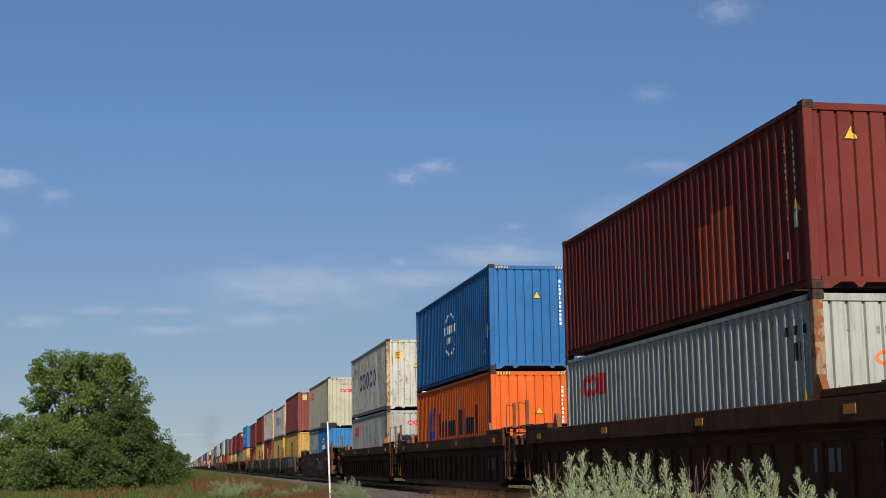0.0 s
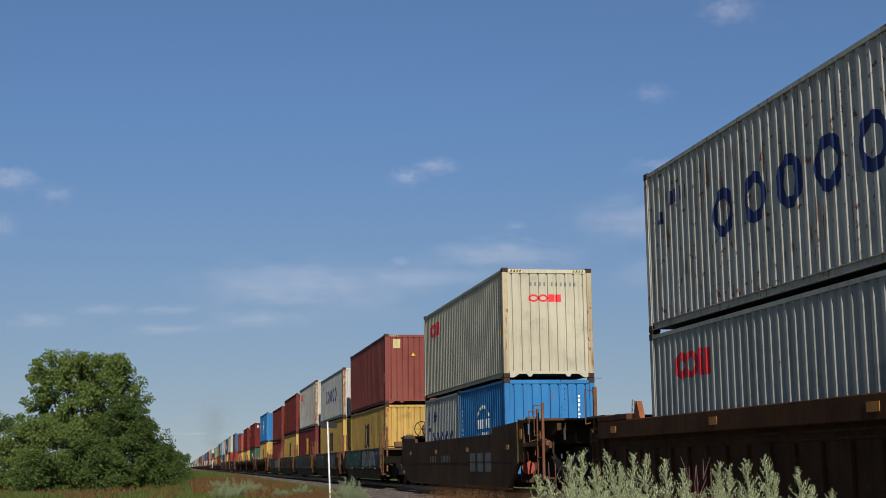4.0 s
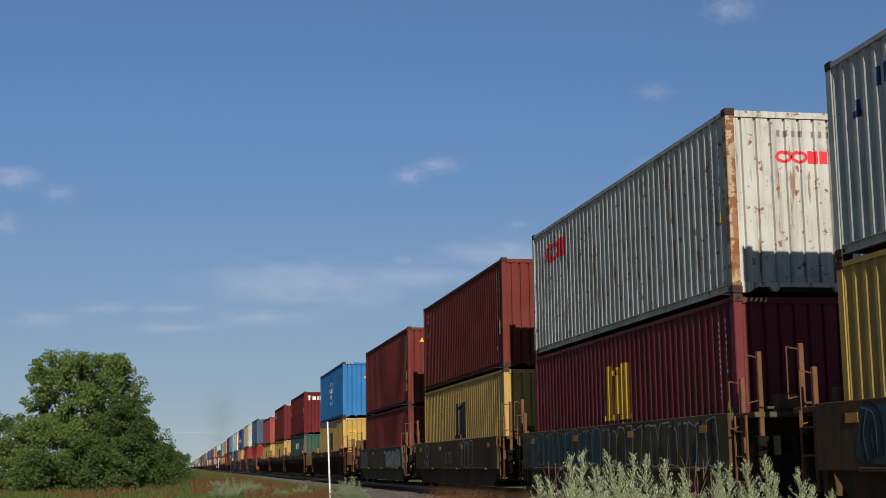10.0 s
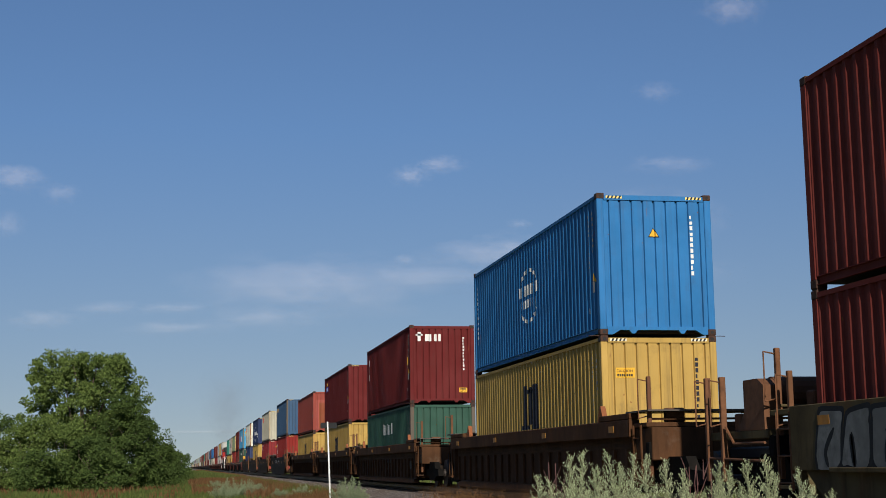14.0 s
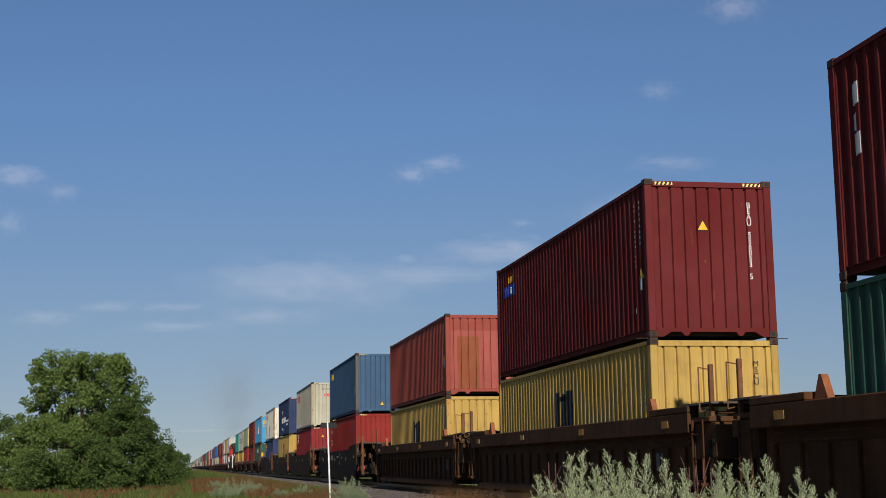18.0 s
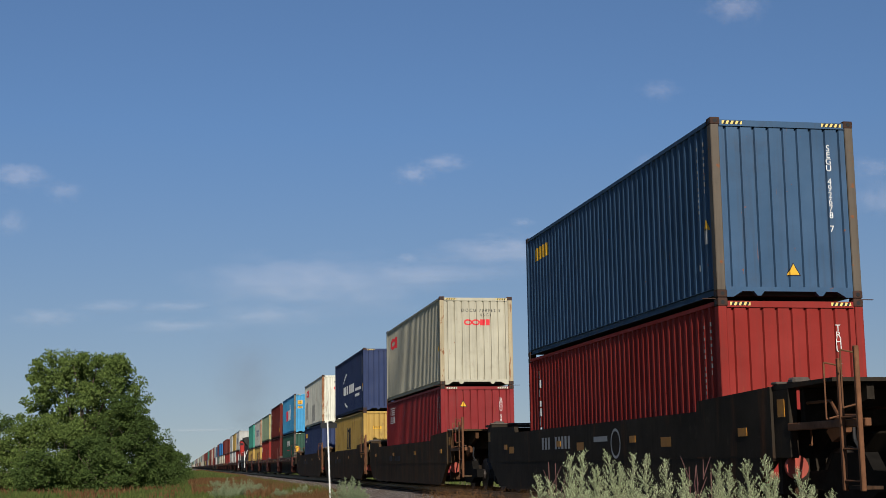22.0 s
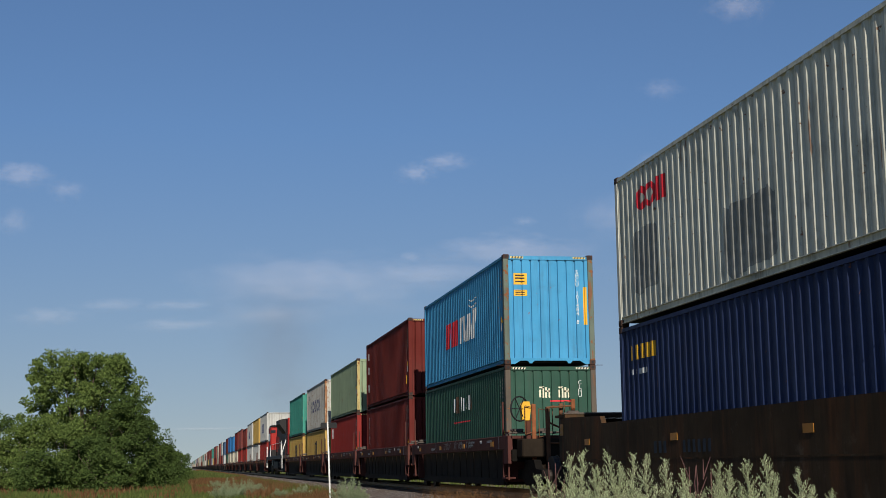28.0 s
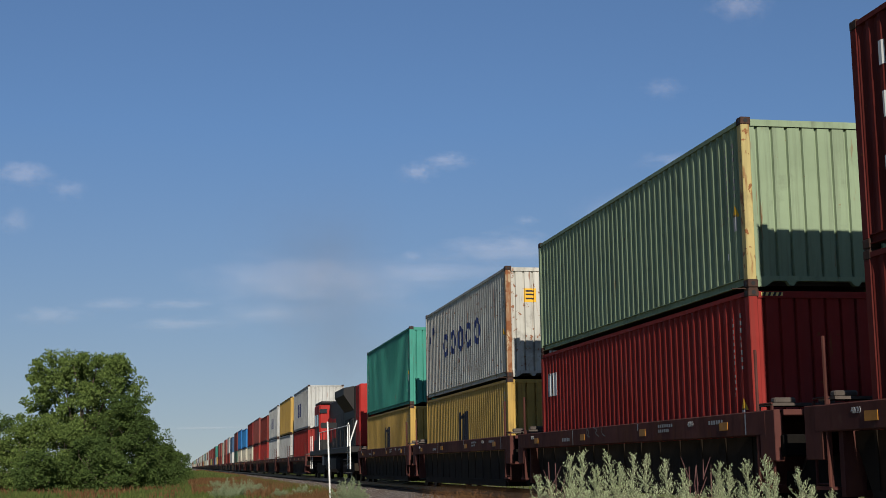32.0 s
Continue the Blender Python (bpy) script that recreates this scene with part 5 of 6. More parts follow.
# ---- the locomotive in the middle of the train ----
def locomotive(s):
    ob = thing_on_train("locomotive", s, "red and black diesel locomotive with white handrails", "locomotive")
    red, dark = paint("engine_red", (0.5, 0.022, 0.016), 0.04, 0.4), plain("engine_black", (0.013, 0.012, 0.012), 0.6, 0, 0.35)
    white = plain("rail_white", (0.68, 0.67, 0.63), 0.5, 0, 0.15)
    glass = plain("cab_glass", (0.02, 0.025, 0.03), 0.1, 0, 0.1)

    def solid(name, mat, *b, bevel=0.03, label=""):
        bm = bmesh.new()
        box(bm, *b, bevel)
        return part(name, bm, mat, ob, label)
    solid("deck", dark, -1.55, 0.4, 1.38, 1.55, 21.9, 1.68)
    solid("rear_hood", red, -1.0, 0.9, 1.68, 1.0, 2.5, 4.72, bevel=0.08, label="red rear end of the hood")
    solid("radiator_hood", dark, -1.05, 2.5, 1.68, 1.05, 7.0, 4.7, bevel=0.05)
    for r in (-1, 1):
        bm = bmesh.new()
        prism(bm, [(r * 1.05, 3.5), (r * 1.58, 4.25), (r * 1.58, 4.6), (r * 1.05, 4.7)], "y", 2.7, 6.9)
        part("radiator_wing", bm, dark, ob)
        bm = bmesh.new()
        for k in range(9):
            box(bm, r * 1.06 - 0.02, 2.8 + k * 0.45, 2.2, r * 1.06 + 0.02, 3.1 + k * 0.45, 3.1)
        part("grille", bm, BLACK, ob)
    solid("engine_hood", dark, -0.95, 7.0, 1.68, 0.95, 15.6, 4.42, bevel=0.06)
    for k in range(8):
        solid("hood_door", dark, -0.975, 7.2 + k * 1.05, 1.85, -0.95, 8.15 + k * 1.05, 3.6, bevel=0.005)
    solid("exhaust_stack", BLACK, -0.25, 10.0, 4.4, 0.25, 11.2, 4.66)
    solid("red_panel", red, -0.99, 14.0, 2.1, -0.976, 16.2, 3.5, bevel=0.004, label="red panel on the hood side")
    solid("cab", red, -1.5, 16.2, 1.68, 1.5, 19.4, 4.4, bevel=0.1, label="red driver's cab")
    solid("cab_roof", dark, -1.44, 16.1, 4.38, 1.44, 19.5, 4.56, bevel=0.06, label="black cab roof")
    solid("cab_base", dark, -1.522, 16.15, 1.68, 1.522, 19.45, 2.3, bevel=0.01)
    solid("cab_panel", dark, -1.516, 16.3, 2.3, -1.498, 17.3, 3.0, bevel=0.004, label="black panel on the cab side")
    for k in range(2):
        solid("cab_window", glass, -1.515, 16.7 + k * 1.2, 3.1, -1.49, 17.6 + k * 1.2, 3.8, bevel=0.005)
    for x in (-0.9, 0.3):
        solid("rear_window", glass, x, 16.19, 3.7, x + 0.6, 16.22, 4.1, bevel=0.004)
    solid("number_board", glass, -1.49, 16.14, 3.85, -1.05, 16.19, 4.1, bevel=0.005)
    solid("red_panel", red, -0.992, 12.0, 2.3, -0.978, 13.6, 3.4, bevel=0.004, label="red panel on the hood side")
    solid("nose", red, -1.2, 19.4, 1.68, 1.2, 21.3, 3.2, bevel=0.15)
    solid("fuel_tank", dark, -1.35, 8.2, 0.4, 1.35, 14.2, 1.36, bevel=0.2)
    solid("battery_box", plain("engine_grey", (0.16, 0.16, 0.16), 0.5), -1.4, 14.4, 0.8, -0.9, 15.6, 1.36)
    for y in (3.9, 18.2):
        for r in (-1, 1):
            bm = bmesh.new()
            prism(bm, [(-2.6, 0.5), (-2.5, 0.95), (2.5, 0.95), (2.6, 0.5), (1.6, 0.32), (-1.6, 0.32)], "x", -0.1, 0.1)
            o = part("bogie_frame", bm, CAR_DARK, ob)
            o.matrix_basis = pose(r * 1.1, y, 0)
            for a in (-2.0, 0, 2.0):
                piece("wheel", once("wheel", wheel_mesh), STEEL, ob, at=pose(r * 0.755, y + a, 0.455, 0, 0, 0 if r > 0 else 180))
    for r in (-1, 1):
        bm = bmesh.new()
        tube(bm, (r * 1.5, 1.0, 2.7), (r * 1.5, 16.2, 2.7), 0.022, sides=6)
        part("handrail", bm, white, ob)
        for k in range(9):
            bm = bmesh.new()
            tube(bm, (r * 1.5, 1.0 + k * 1.88, 1.68), (r * 1.5, 1.0 + k * 1.88, 2.7), 0.02, sides=6)
            part("stanchion", bm, white if k in (0, 8) else dark, ob)
        bm = bmesh.new()
        for a, b in (((r * 1.52, 0.42, 0.6), (r * 1.52, 0.42, 1.9)), ((r * 1.52, 0.42, 1.9), (r * 1.2, 0.4, 2.9)), ((r * 1.52, 1.5, 0.6), (r * 1.52, 1.5, 2.75)), ((r * 1.52, 1.5, 2.75), (r * 1.52, 1.15, 2.8))):
            tube(bm, a, b, 0.032, sides=8)
        part("step_rail", bm, white, ob, "bent white step handrail")
        bm = bmesh.new()
        for k in range(4):
            box(bm, r * 1.5 - 0.25, 0.5, 0.4 + k * 0.32, r * 1.5 + 0.05, 1.4, 0.44 + k * 0.32)
        part("steps", bm, dark, ob)
        bm = bmesh.new()
        for a, b in (((r * 1.5, 21.8, 0.6), (r * 1.5, 21.8, 2.6)), ((r * 1.5, 20.8, 0.6), (r * 1.5, 20.8, 2.6))):
            tube(bm, a, b, 0.022, sides=8)
        part("step_rail", bm, white, ob)
    solid("coupler", STEEL, -0.2, -0.3, 0.75, 0.2, 0.5, 1.0)
    return ob


LOCO = 436.6
locomotive(LOCO)


# ---- sky: thin clouds far off, and the engine's exhaust ----
BASIS = STAND.to_3x3()
HALF = math.tan(radians(VIEW) / 2)


def ray_to(a, b):
    """The way from the eye for a view angle: a across (-1 left to 1 right), b up, in half-widths."""
    return (BASIS @ Vector((a * HALF, b * HALF, -1))).normalized()


def cloud_material(name, colour, most, scale, stretch, low=0.42, high=0.72):
    m = bpy.data.materials.new(name)
    m.use_nodes = True
    n, l = m.node_tree.nodes, m.node_tree.links
    n.clear()
    tc, mp = n.new("ShaderNodeTexCoord"), n.new("ShaderNodeMapping")
    mp.inputs["Scale"].default_value = stretch
    l.new(tc.outputs["Generated"], mp.inputs["Vector"])
    info, add = n.new("ShaderNodeObjectInfo"), n.new("ShaderNodeVectorMath")
    k = n.new("ShaderNodeMath")
    k.operation, k.inputs[1].default_value = "MULTIPLY", 50.0
    l.new(info.outputs["Random"], k.inputs[0])
    l.new(mp.outputs[0], add.inputs[0])
    l.new(k.outputs[0], add.inputs[1])
    puff = noise_of(n, l, add.outputs[0], scale, 8, 0.62)
    # soft rim: falls off from the middle of the piece
    mid, dist = n.new("ShaderNodeVectorMath"), n.new("ShaderNodeVectorMath")
    mid.operation, mid.inputs[1].default_value = "SUBTRACT", (0.5, 0.5, 0.5)
    l.new(tc.outputs["Generated"], mid.inputs[0])
    flat = n.new("ShaderNodeVectorMath")
    flat.operation, flat.inputs[1].default_value = "MULTIPLY", (1, 0, 1)
    l.new(mid.outputs[0], flat.inputs[0])
    dist.operation = "LENGTH"
    l.new(flat.outputs[0], dist.inputs[0])
    rim = ramp(n, l, dist.outputs["Value"], 0.5, 0.12)
    less = n.new("ShaderNodeMath")
    less.operation = "SUBTRACT"
    l.new(puff, less.inputs[0])
    l.new(times(n, l, dist.outputs["Value"], 0.75), less.inputs[1])
    fac = times(n, l, times(n, l, ramp(n, l, less.outputs[0], low, high), rim), most)
    clear, body, both, out = n.new("ShaderNodeBsdfTransparent"), n.new("ShaderNodeBsdfDiffuse"), n.new("ShaderNodeMixShader"), n.new("ShaderNodeOutputMaterial")
    body.inputs["Color"].default_value = (*colour, 1)
    l.new(fac, both.inputs[0])
    l.new(clear.outputs[0], both.inputs[1])
    l.new(body.outputs[0], both.inputs[2])
    l.new(both.outputs[0], out.inputs["Surface"])
    return m


THIN = cloud_material("thin_cloud", (0.8, 0.72, 0.7), 0.09, 2.2, (2.4, 1, 1.5), 0.16, 0.5)
FAINT = cloud_material("faint_cloud", (0.8, 0.72, 0.7), 0.058, 2.2, (2.4, 1, 1.5), 0.14, 0.5)
SMOKE = cloud_material("exhaust_haze", (0.1, 0.1, 0.11), 0.17, 1.3, (1, 1, 1), 0.0, 0.6)


def sheet_mesh(name, w, h):
    bm = bmesh.new()
    grid = [[bm.verts.new(((i / 12 - 0.5) * w, 0.06 * w * ((i / 6 - 1) ** 2 + (j / 3 - 1) ** 2), (j / 6 - 0.5) * h)) for i in range(13)] for j in range(7)]
    for j in range(6):
        for i in range(12):
            bm.faces.new((grid[j][i], grid[j][i + 1], grid[j + 1][i + 1], grid[j + 1][i]))
    return mesh_of(name, bm)


def cloud(u, v, w, h, mat, far=3400.0):
    """A thin cloud: where it stands in the view and how wide and high it is, in half-widths of the view."""
    eye_to = ray_to(u, v)
    ob = piece("cloud", sheet_mesh("cloud", w * 1.25 * HALF * far, h * 1.3 * HALF * far), mat, None)
    tagged(ob, "thin white wisp of fair-weather cloud", "cloud", "clouds in the sky", "structure")
    at = EYE + eye_to * far
    return ob, at


CLOUDS = [(0.64, 0.54, 0.15, 0.08, THIN), (-0.02, 0.185, 0.13, 0.045, THIN), (-0.085, 0.16, 0.1, 0.05, THIN), (-0.985, 0.155, 0.16, 0.065, THIN), (-0.88, 0.12, 0.09, 0.05, FAINT),
          (-1.0, 0.05, 0.08, 0.06, FAINT), (-0.3, -0.09, 0.66, 0.16, THIN), (0.13, -0.015, 0.42, 0.1, THIN), (0.45, 0.065, 0.36, 0.13, THIN),
          (0.5, -0.06, 0.32, 0.09, FAINT), (0.5, 0.185, 0.2, 0.05, FAINT), (0.47, 0.35, 0.1, 0.05, FAINT), (-0.92, -0.165, 0.18, 0.045, FAINT),
          (-0.77, -0.14, 0.2, 0.035, FAINT), (-0.62, -0.14, 0.18, 0.03, FAINT), (-0.62, -0.185, 0.26, 0.04, FAINT), (-0.42, -0.165, 0.3, 0.06, FAINT),
          (0.16, 0.05, 0.06, 0.025, FAINT), (-0.1, -0.03, 0.06, 0.025, FAINT), (-0.56, -0.42, 0.22, 0.01, FAINT), (-0.05, -0.07, 0.5, 0.07, FAINT), (0.95, 0.17, 0.14, 0.06, FAINT), (0.97, 0.1, 0.16, 0.09, FAINT)]
drifting = []
for u, v, w, h, mat in CLOUDS:
    ob, at = cloud(u, v, w, h, mat)
    drifting.append((ob, at))
HAZE = []
for y, z, w, h in ((15, 7.5, 9, 8), (24, 11.5, 12, 11), (36, 17, 16, 15)):
    ob = piece("exhaust_haze", sheet_mesh("exhaust_haze", w, h), SMOKE, None)
    tagged(ob, "faint grey haze of engine exhaust rising over the train", "smoke", "exhaust haze", "stuff")
    HAZE.append((ob, LOCO + y, z))


# ---- pylons and the lineside post ----
def pylon(x, y, height):
    ob = new("pylon")
    ob.matrix_basis = pose(x, y, -0.75)
    tagged(ob, "tall steel lattice power pylon far beyond the track", "pylon", "power pylons")
    grey = plain("pylon_steel", (0.2, 0.21, 0.22), 0.6)
    half = lambda z: 1.9 * (1 - z / height) + 0.6
    for r in (-1, 1):
        for q in (-1, 1):
            bm = bmesh.new()
            tube(bm, (r * half(0), q * half(0), 0), (r * half(height), q * half(height), height), 0.22, sides=4)
            part("leg", bm, grey, ob)
    for k in range(9):
        z0, z1 = height * k / 9, height * (k + 1) / 9
        bm = bmesh.new()
        for a, b in ((-1, 1), (1, -1)):
            tube(bm, (a * half(z0), -half(z0), z0), (b * half(z1), -half(z1), z1), 0.12, sides=4)
            tube(bm, (-half(z0), a * half(z0), z0), (-half(z1), b * half(z1), z1), 0.12, sides=4)
        part("lattice", bm, grey, ob)
    for z, w in ((height * 0.82, 1.5), (height * 0.9, 1.6), (height * 0.98, 1.3)):
        bm = bmesh.new()
        tube(bm, (-w, 0, z), (w, 0, z), 0.2, sides=4)
        part("cross_arm", bm, grey, ob)
    return ob


pylon(TRACK + 209.4, 600, 36.5)
pylon(TRACK + 253.3, 790, 38.1)
post = new("marker_post")
post.matrix_basis = pose(5.035, 48.6, -0.66)
tagged(post, "slender white post with a small grey plate beside the track", "post")
WHITE_METAL = plain("post_white", (0.62, 0.62, 0.6), 0.6)
bm = bmesh.new()
tube(bm, (0, 0, 0), (-0.1, 0, 2.95), 0.032, 0.028, 10)
part("pole", bm, WHITE_METAL, post)
bm = bmesh.new()
prism(bm, [(-0.34, 2.76), (-0.3, 2.72), (0.2, 2.72), (0.24, 2.76), (0.24, 2.88), (0.2, 2.92), (-0.3, 2.92), (-0.34, 2.88)], "y", 0.06, 0.09)
part("plate", bm, plain("plate_grey", (0.02, 0.021, 0.022), 0.9), post, "dark grey plate seen from behind")


# ---- plants ----
def foliage(name, colours, gloss=0.6, through_light=0.25):
    m, n, l, b = material(name, gloss)
    geo = n.new("ShaderNodeNewGeometry")
    col = mix(n, l, geo.outputs["Random Per Island"], colours[0], colours[1])
    v = coords(n, l)
    col = mix(n, l, ramp(n, l, noise_of(n, l, v, 0.9, 3), 0.35, 0.7), col, colours[2])
    l.new(col, b.inputs["Base Color"])
    tr, both = n.new("ShaderNodeBsdfTranslucent"), n.new("ShaderNodeMixShader")
    l.new(col, tr.inputs["Color"])
    both.inputs[0].default_value = through_light
    l.new(b.outputs[0], both.inputs[1])
    l.new(tr.outputs[0], both.inputs[2])
    l.new(both.outputs[0], n["Material Output"].inputs["Surface"])
    return m


LEAF = foliage("poplar_leaf", ((0.038, 0.068, 0.011), (0.17, 0.225, 0.06), (0.085, 0.125, 0.03)), 0.85, 0.3)
LEAF_DARK = foliage("shrub_leaf", ((0.032, 0.058, 0.013), (0.088, 0.13, 0.03), (0.05, 0.08, 0.02)), 0.9, 0.3)
SAGE = foliage("sage_leaf", ((0.2, 0.25, 0.12), (0.56, 0.61, 0.4), (0.34, 0.4, 0.22)))
SAGE_DULL = foliage("dull_sage_leaf", ((0.085, 0.11, 0.055), (0.27, 0.31, 0.19), (0.15, 0.19, 0.105)))
GRASS = foliage("green_grass", ((0.04, 0.066, 0.014), (0.105, 0.115, 0.03), (0.062, 0.084, 0.02)), 0.9)
DRY = foliage("dry_grass", ((0.085, 0.033, 0.014), (0.15, 0.092, 0.038), (0.105, 0.052, 0.022)), 0.9)
BARK = plain("bark", (0.12, 0.095, 0.07), 0.9, 0, 0.3, 8, 0.6)
SAGE_STEM = plain("sage_stem", (0.16, 0.17, 0.1), 0.9)
TWIG = plain("dry_twig", (0.1, 0.05, 0.045), 0.9)


def leaves_mesh(name, centres, sizes, rng, up=0.0, slim=0.32):
    """Small folded leaves, each an island of two triangles, at the given places."""
    n = len(centres)
    c = np.asarray(centres)
    d = rng.normal(size=(n, 3))
    d[:, 2] = np.abs(d[:, 2]) * (1 + up * 3) if up else d[:, 2]
    d /= np.linalg.norm(d, axis=1)[:, None]
    e = np.cross(d, rng.normal(size=(n, 3)))
    e /= np.linalg.norm(e, axis=1)[:, None] + 1e-9
    s = np.asarray(sizes)[:, None]
    k = np.cross(d, e)
    tip, tail = c + d * s, c - d * s * 0.2
    l, r = c + d * s * 0.4 + e * s * slim + k * s * 0.1, c + d * s * 0.4 - e * s * slim + k * s * 0.1
    co = np.stack([tail, l, tip, r], 1).reshape(-1, 3)
    me = bpy.data.meshes.new(name)
    i = np.arange(n)[:, None] * 4
    faces = np.concatenate([i + np.array([[0, 2, 1]]), i + np.array([[0, 3, 2]])], 1).reshape(-1, 3)
    me.from_pydata(co.tolist(), [], faces.tolist())
    me.materials.append(None)
    return me


def crown(clumps, per, size, rng):
    """Leaf places: thick at the skin of each clump, thin inside."""
    pts, sz = [], []
    for cx, cy, cz, r in clumps:
        d = rng.normal(size=(per, 3))
        d /= np.linalg.norm(d, axis=1)[:, None]
        rad = r * (rng.random(per) ** 0.4) * rng.uniform(0.8, 1.15, per)
        p = d * rad[:, None] * np.array([1, 1, 0.85]) + np.array([cx, cy, cz])
        pts.append(p)
        sz.append(rng.uniform(size * 0.6, size * 1.3, per))
    return np.concatenate(pts), np.concatenate(sz)


def woody(name, x, y, z, label, category, shape, count, rad, per, size, mat, seed, trunk=0.0, group=""):
    """A tree or shrub: trunk and limbs reaching into a crown of leaf clumps. shape: (lower, upper, half width at height 0..1)."""
    rng = np.random.default_rng(seed)
    ob = new(name)
    ob.matrix_basis = pose(x, y, z)
    tagged(ob, label, category, group)
    lo, hi, width = shape
    clumps = []
    while len(clumps) < count:
        h = rng.random()
        w = np.interp(h, np.linspace(0, 1, len(width)), width)
        a, q = rng.random() * math.tau, rng.random() ** 0.55 * rng.uniform(0.92, 1.14)
        clumps.append((math.cos(a) * w * q, math.sin(a) * w * q * 0.8, lo + (hi - lo) * h - rad * 0.6 + rng.normal() * 0.12, rad * rng.uniform(0.4, 1.3)))
    top = Vector((0, 0, lo + (hi - lo) * 0.75))
    if trunk:
        bm = bmesh.new()
        p = Vector((0, 0, -0.2))
        for k in range(6):
            q = Vector((rng.normal() * 0.12, rng.normal() * 0.12, top.z * (k + 1) / 6))
            tube(bm, p, q, trunk * (1 - k / 7), trunk * (1 - (k + 1) / 7), 9)
            p = q
        part("trunk", bm, BARK, ob)
    for k in range(0, len(clumps), max(1, len(clumps) // 16)):
        c = clumps[k]
        a = Vector((0, 0, max(0.0, c[2] * rng.uniform(0.25, 0.6))))
        b = Vector(c[:3])
        mid = a.lerp(b, 0.5) + Vector((rng.normal() * 0.2, rng.normal() * 0.2, 0.15))
        bm = bmesh.new()
        t = trunk or 0.06
        tube(bm, a, mid, t * 0.4, t * 0.25, 6)
        tube(bm, mid, b, t * 0.25, t * 0.06, 6)
        part("limb", bm, BARK, ob)
    pts, sz = crown(clumps, per, size, rng)
    piece("crown", leaves_mesh("crown", pts, sz, rng), mat, ob)
    return ob


woody("poplar_tree", -6.44, 95, -0.75, "leafy green poplar tree with a broad ragged crown", "tree", (0.8, 9.25, (2.9, 3.5, 3.9, 4.2, 4.1, 4.0, 3.8, 2.9)), 600, 0.5, 115, 0.165, LEAF, 3, 0.3)
SHRUBS = [(-2.9, 94, 5.0, 1.8, LEAF_DARK, 40), (-4.0, 92, 6.3, 2.2, LEAF_DARK, 60), (-2.0, 100, 3.9, 1.8, LEAF_DARK, 40), (-9.8, 90, 4.8, 1.8, LEAF, 36), (-12.0, 92, 5.2, 1.8, LEAF_DARK, 36),
          (-1.2, 112, 3.2, 1.7, LEAF_DARK, 26), (-5.6, 89, 3.6, 2.4, LEAF_DARK, 40), (-8.6, 87, 2.6, 1.6, LEAF_DARK, 24), (-7.4, 91, 4.4, 2.0, LEAF, 36), (-0.9, 130, 3.0, 1.8, LEAF_DARK, 24),
          (-1.5, 150, 3.0, 2.2, LEAF_DARK, 24), (-2.0, 175, 3.2, 2.6, LEAF_DARK, 24), (-2.6, 205, 3.4, 3.0, LEAF_DARK, 24), (-3.4, 245, 3.6, 3.4, LEAF_DARK, 24)]
for k, (x, y, h, w, mat, count) in enumerate(SHRUBS):
    woody("shrub", x, y, -0.75, "dense dark green shrub at the foot of the poplar" if y < 115 else "dark green shrub in the row beside the track", "shrub",
          (0.2, h, (w * 0.9, w, w * 0.85, w * 0.5)), int(count * 1.7), 0.55 + w * 0.05, 160, 0.15, mat, 20 + k, 0.0, "shrubs beside the track")


# ---- grasses ----
def blades(name, spots, rng, mat, label, category):
    """Bent grass blades: spots holds x, y, height and width of each."""
    p = np.asarray(spots)
    n = len(p)
    a = rng.random(n) * math.tau
    z = np.array([ground_height(float(q[0]), float(q[1])) for q in p]) - 0.03
    side = np.stack([np.cos(a), np.sin(a), np.zeros(n)], 1) * p[:, 3:4] * 0.5
    lean = rng.normal(size=(n, 2)) * 0.22 * p[:, 2:3]
    base = np.stack([p[:, 0], p[:, 1], z], 1)
    mid = base + np.concatenate([lean * 0.35, p[:, 2:3] * 0.6], 1)
    tip = base + np.concatenate([lean, p[:, 2:3]], 1)
    co = np.stack([base - side, base + side, mid + side * 0.8, tip, mid - side * 0.8], 1).reshape(-1, 3)
    i = np.arange(n)[:, None] * 5
    me = bpy.data.meshes.new(name)
    faces = (i + np.array([[0, 1, 2, 4]])).tolist() + (i + np.array([[2, 3, 4]])).tolist()
    me.from_pydata(co.tolist(), [], faces)
    me.materials.append(None)
    return tagged(piece(name, me, mat, None), label, category, kind="stuff")


def scatter(rng, n, x0, x1, y0, y1, h0, h1, w, keep=None, power=1.0):
    y = y0 + (y1 - y0) * rng.random(n) ** power
    x = rng.uniform(x0, x1, n)
    s = np.stack([x, y, rng.uniform(h0, h1, n), np.full(n, w) * (0.6 + y / 80)], 1)
    if keep is not None:
        m = np.array([keep(noise.noise(Vector((float(a) * 0.35, float(b) * 0.12, 3.0)))) for a, b in s[:, :2]])
        s = s[m]
    return s


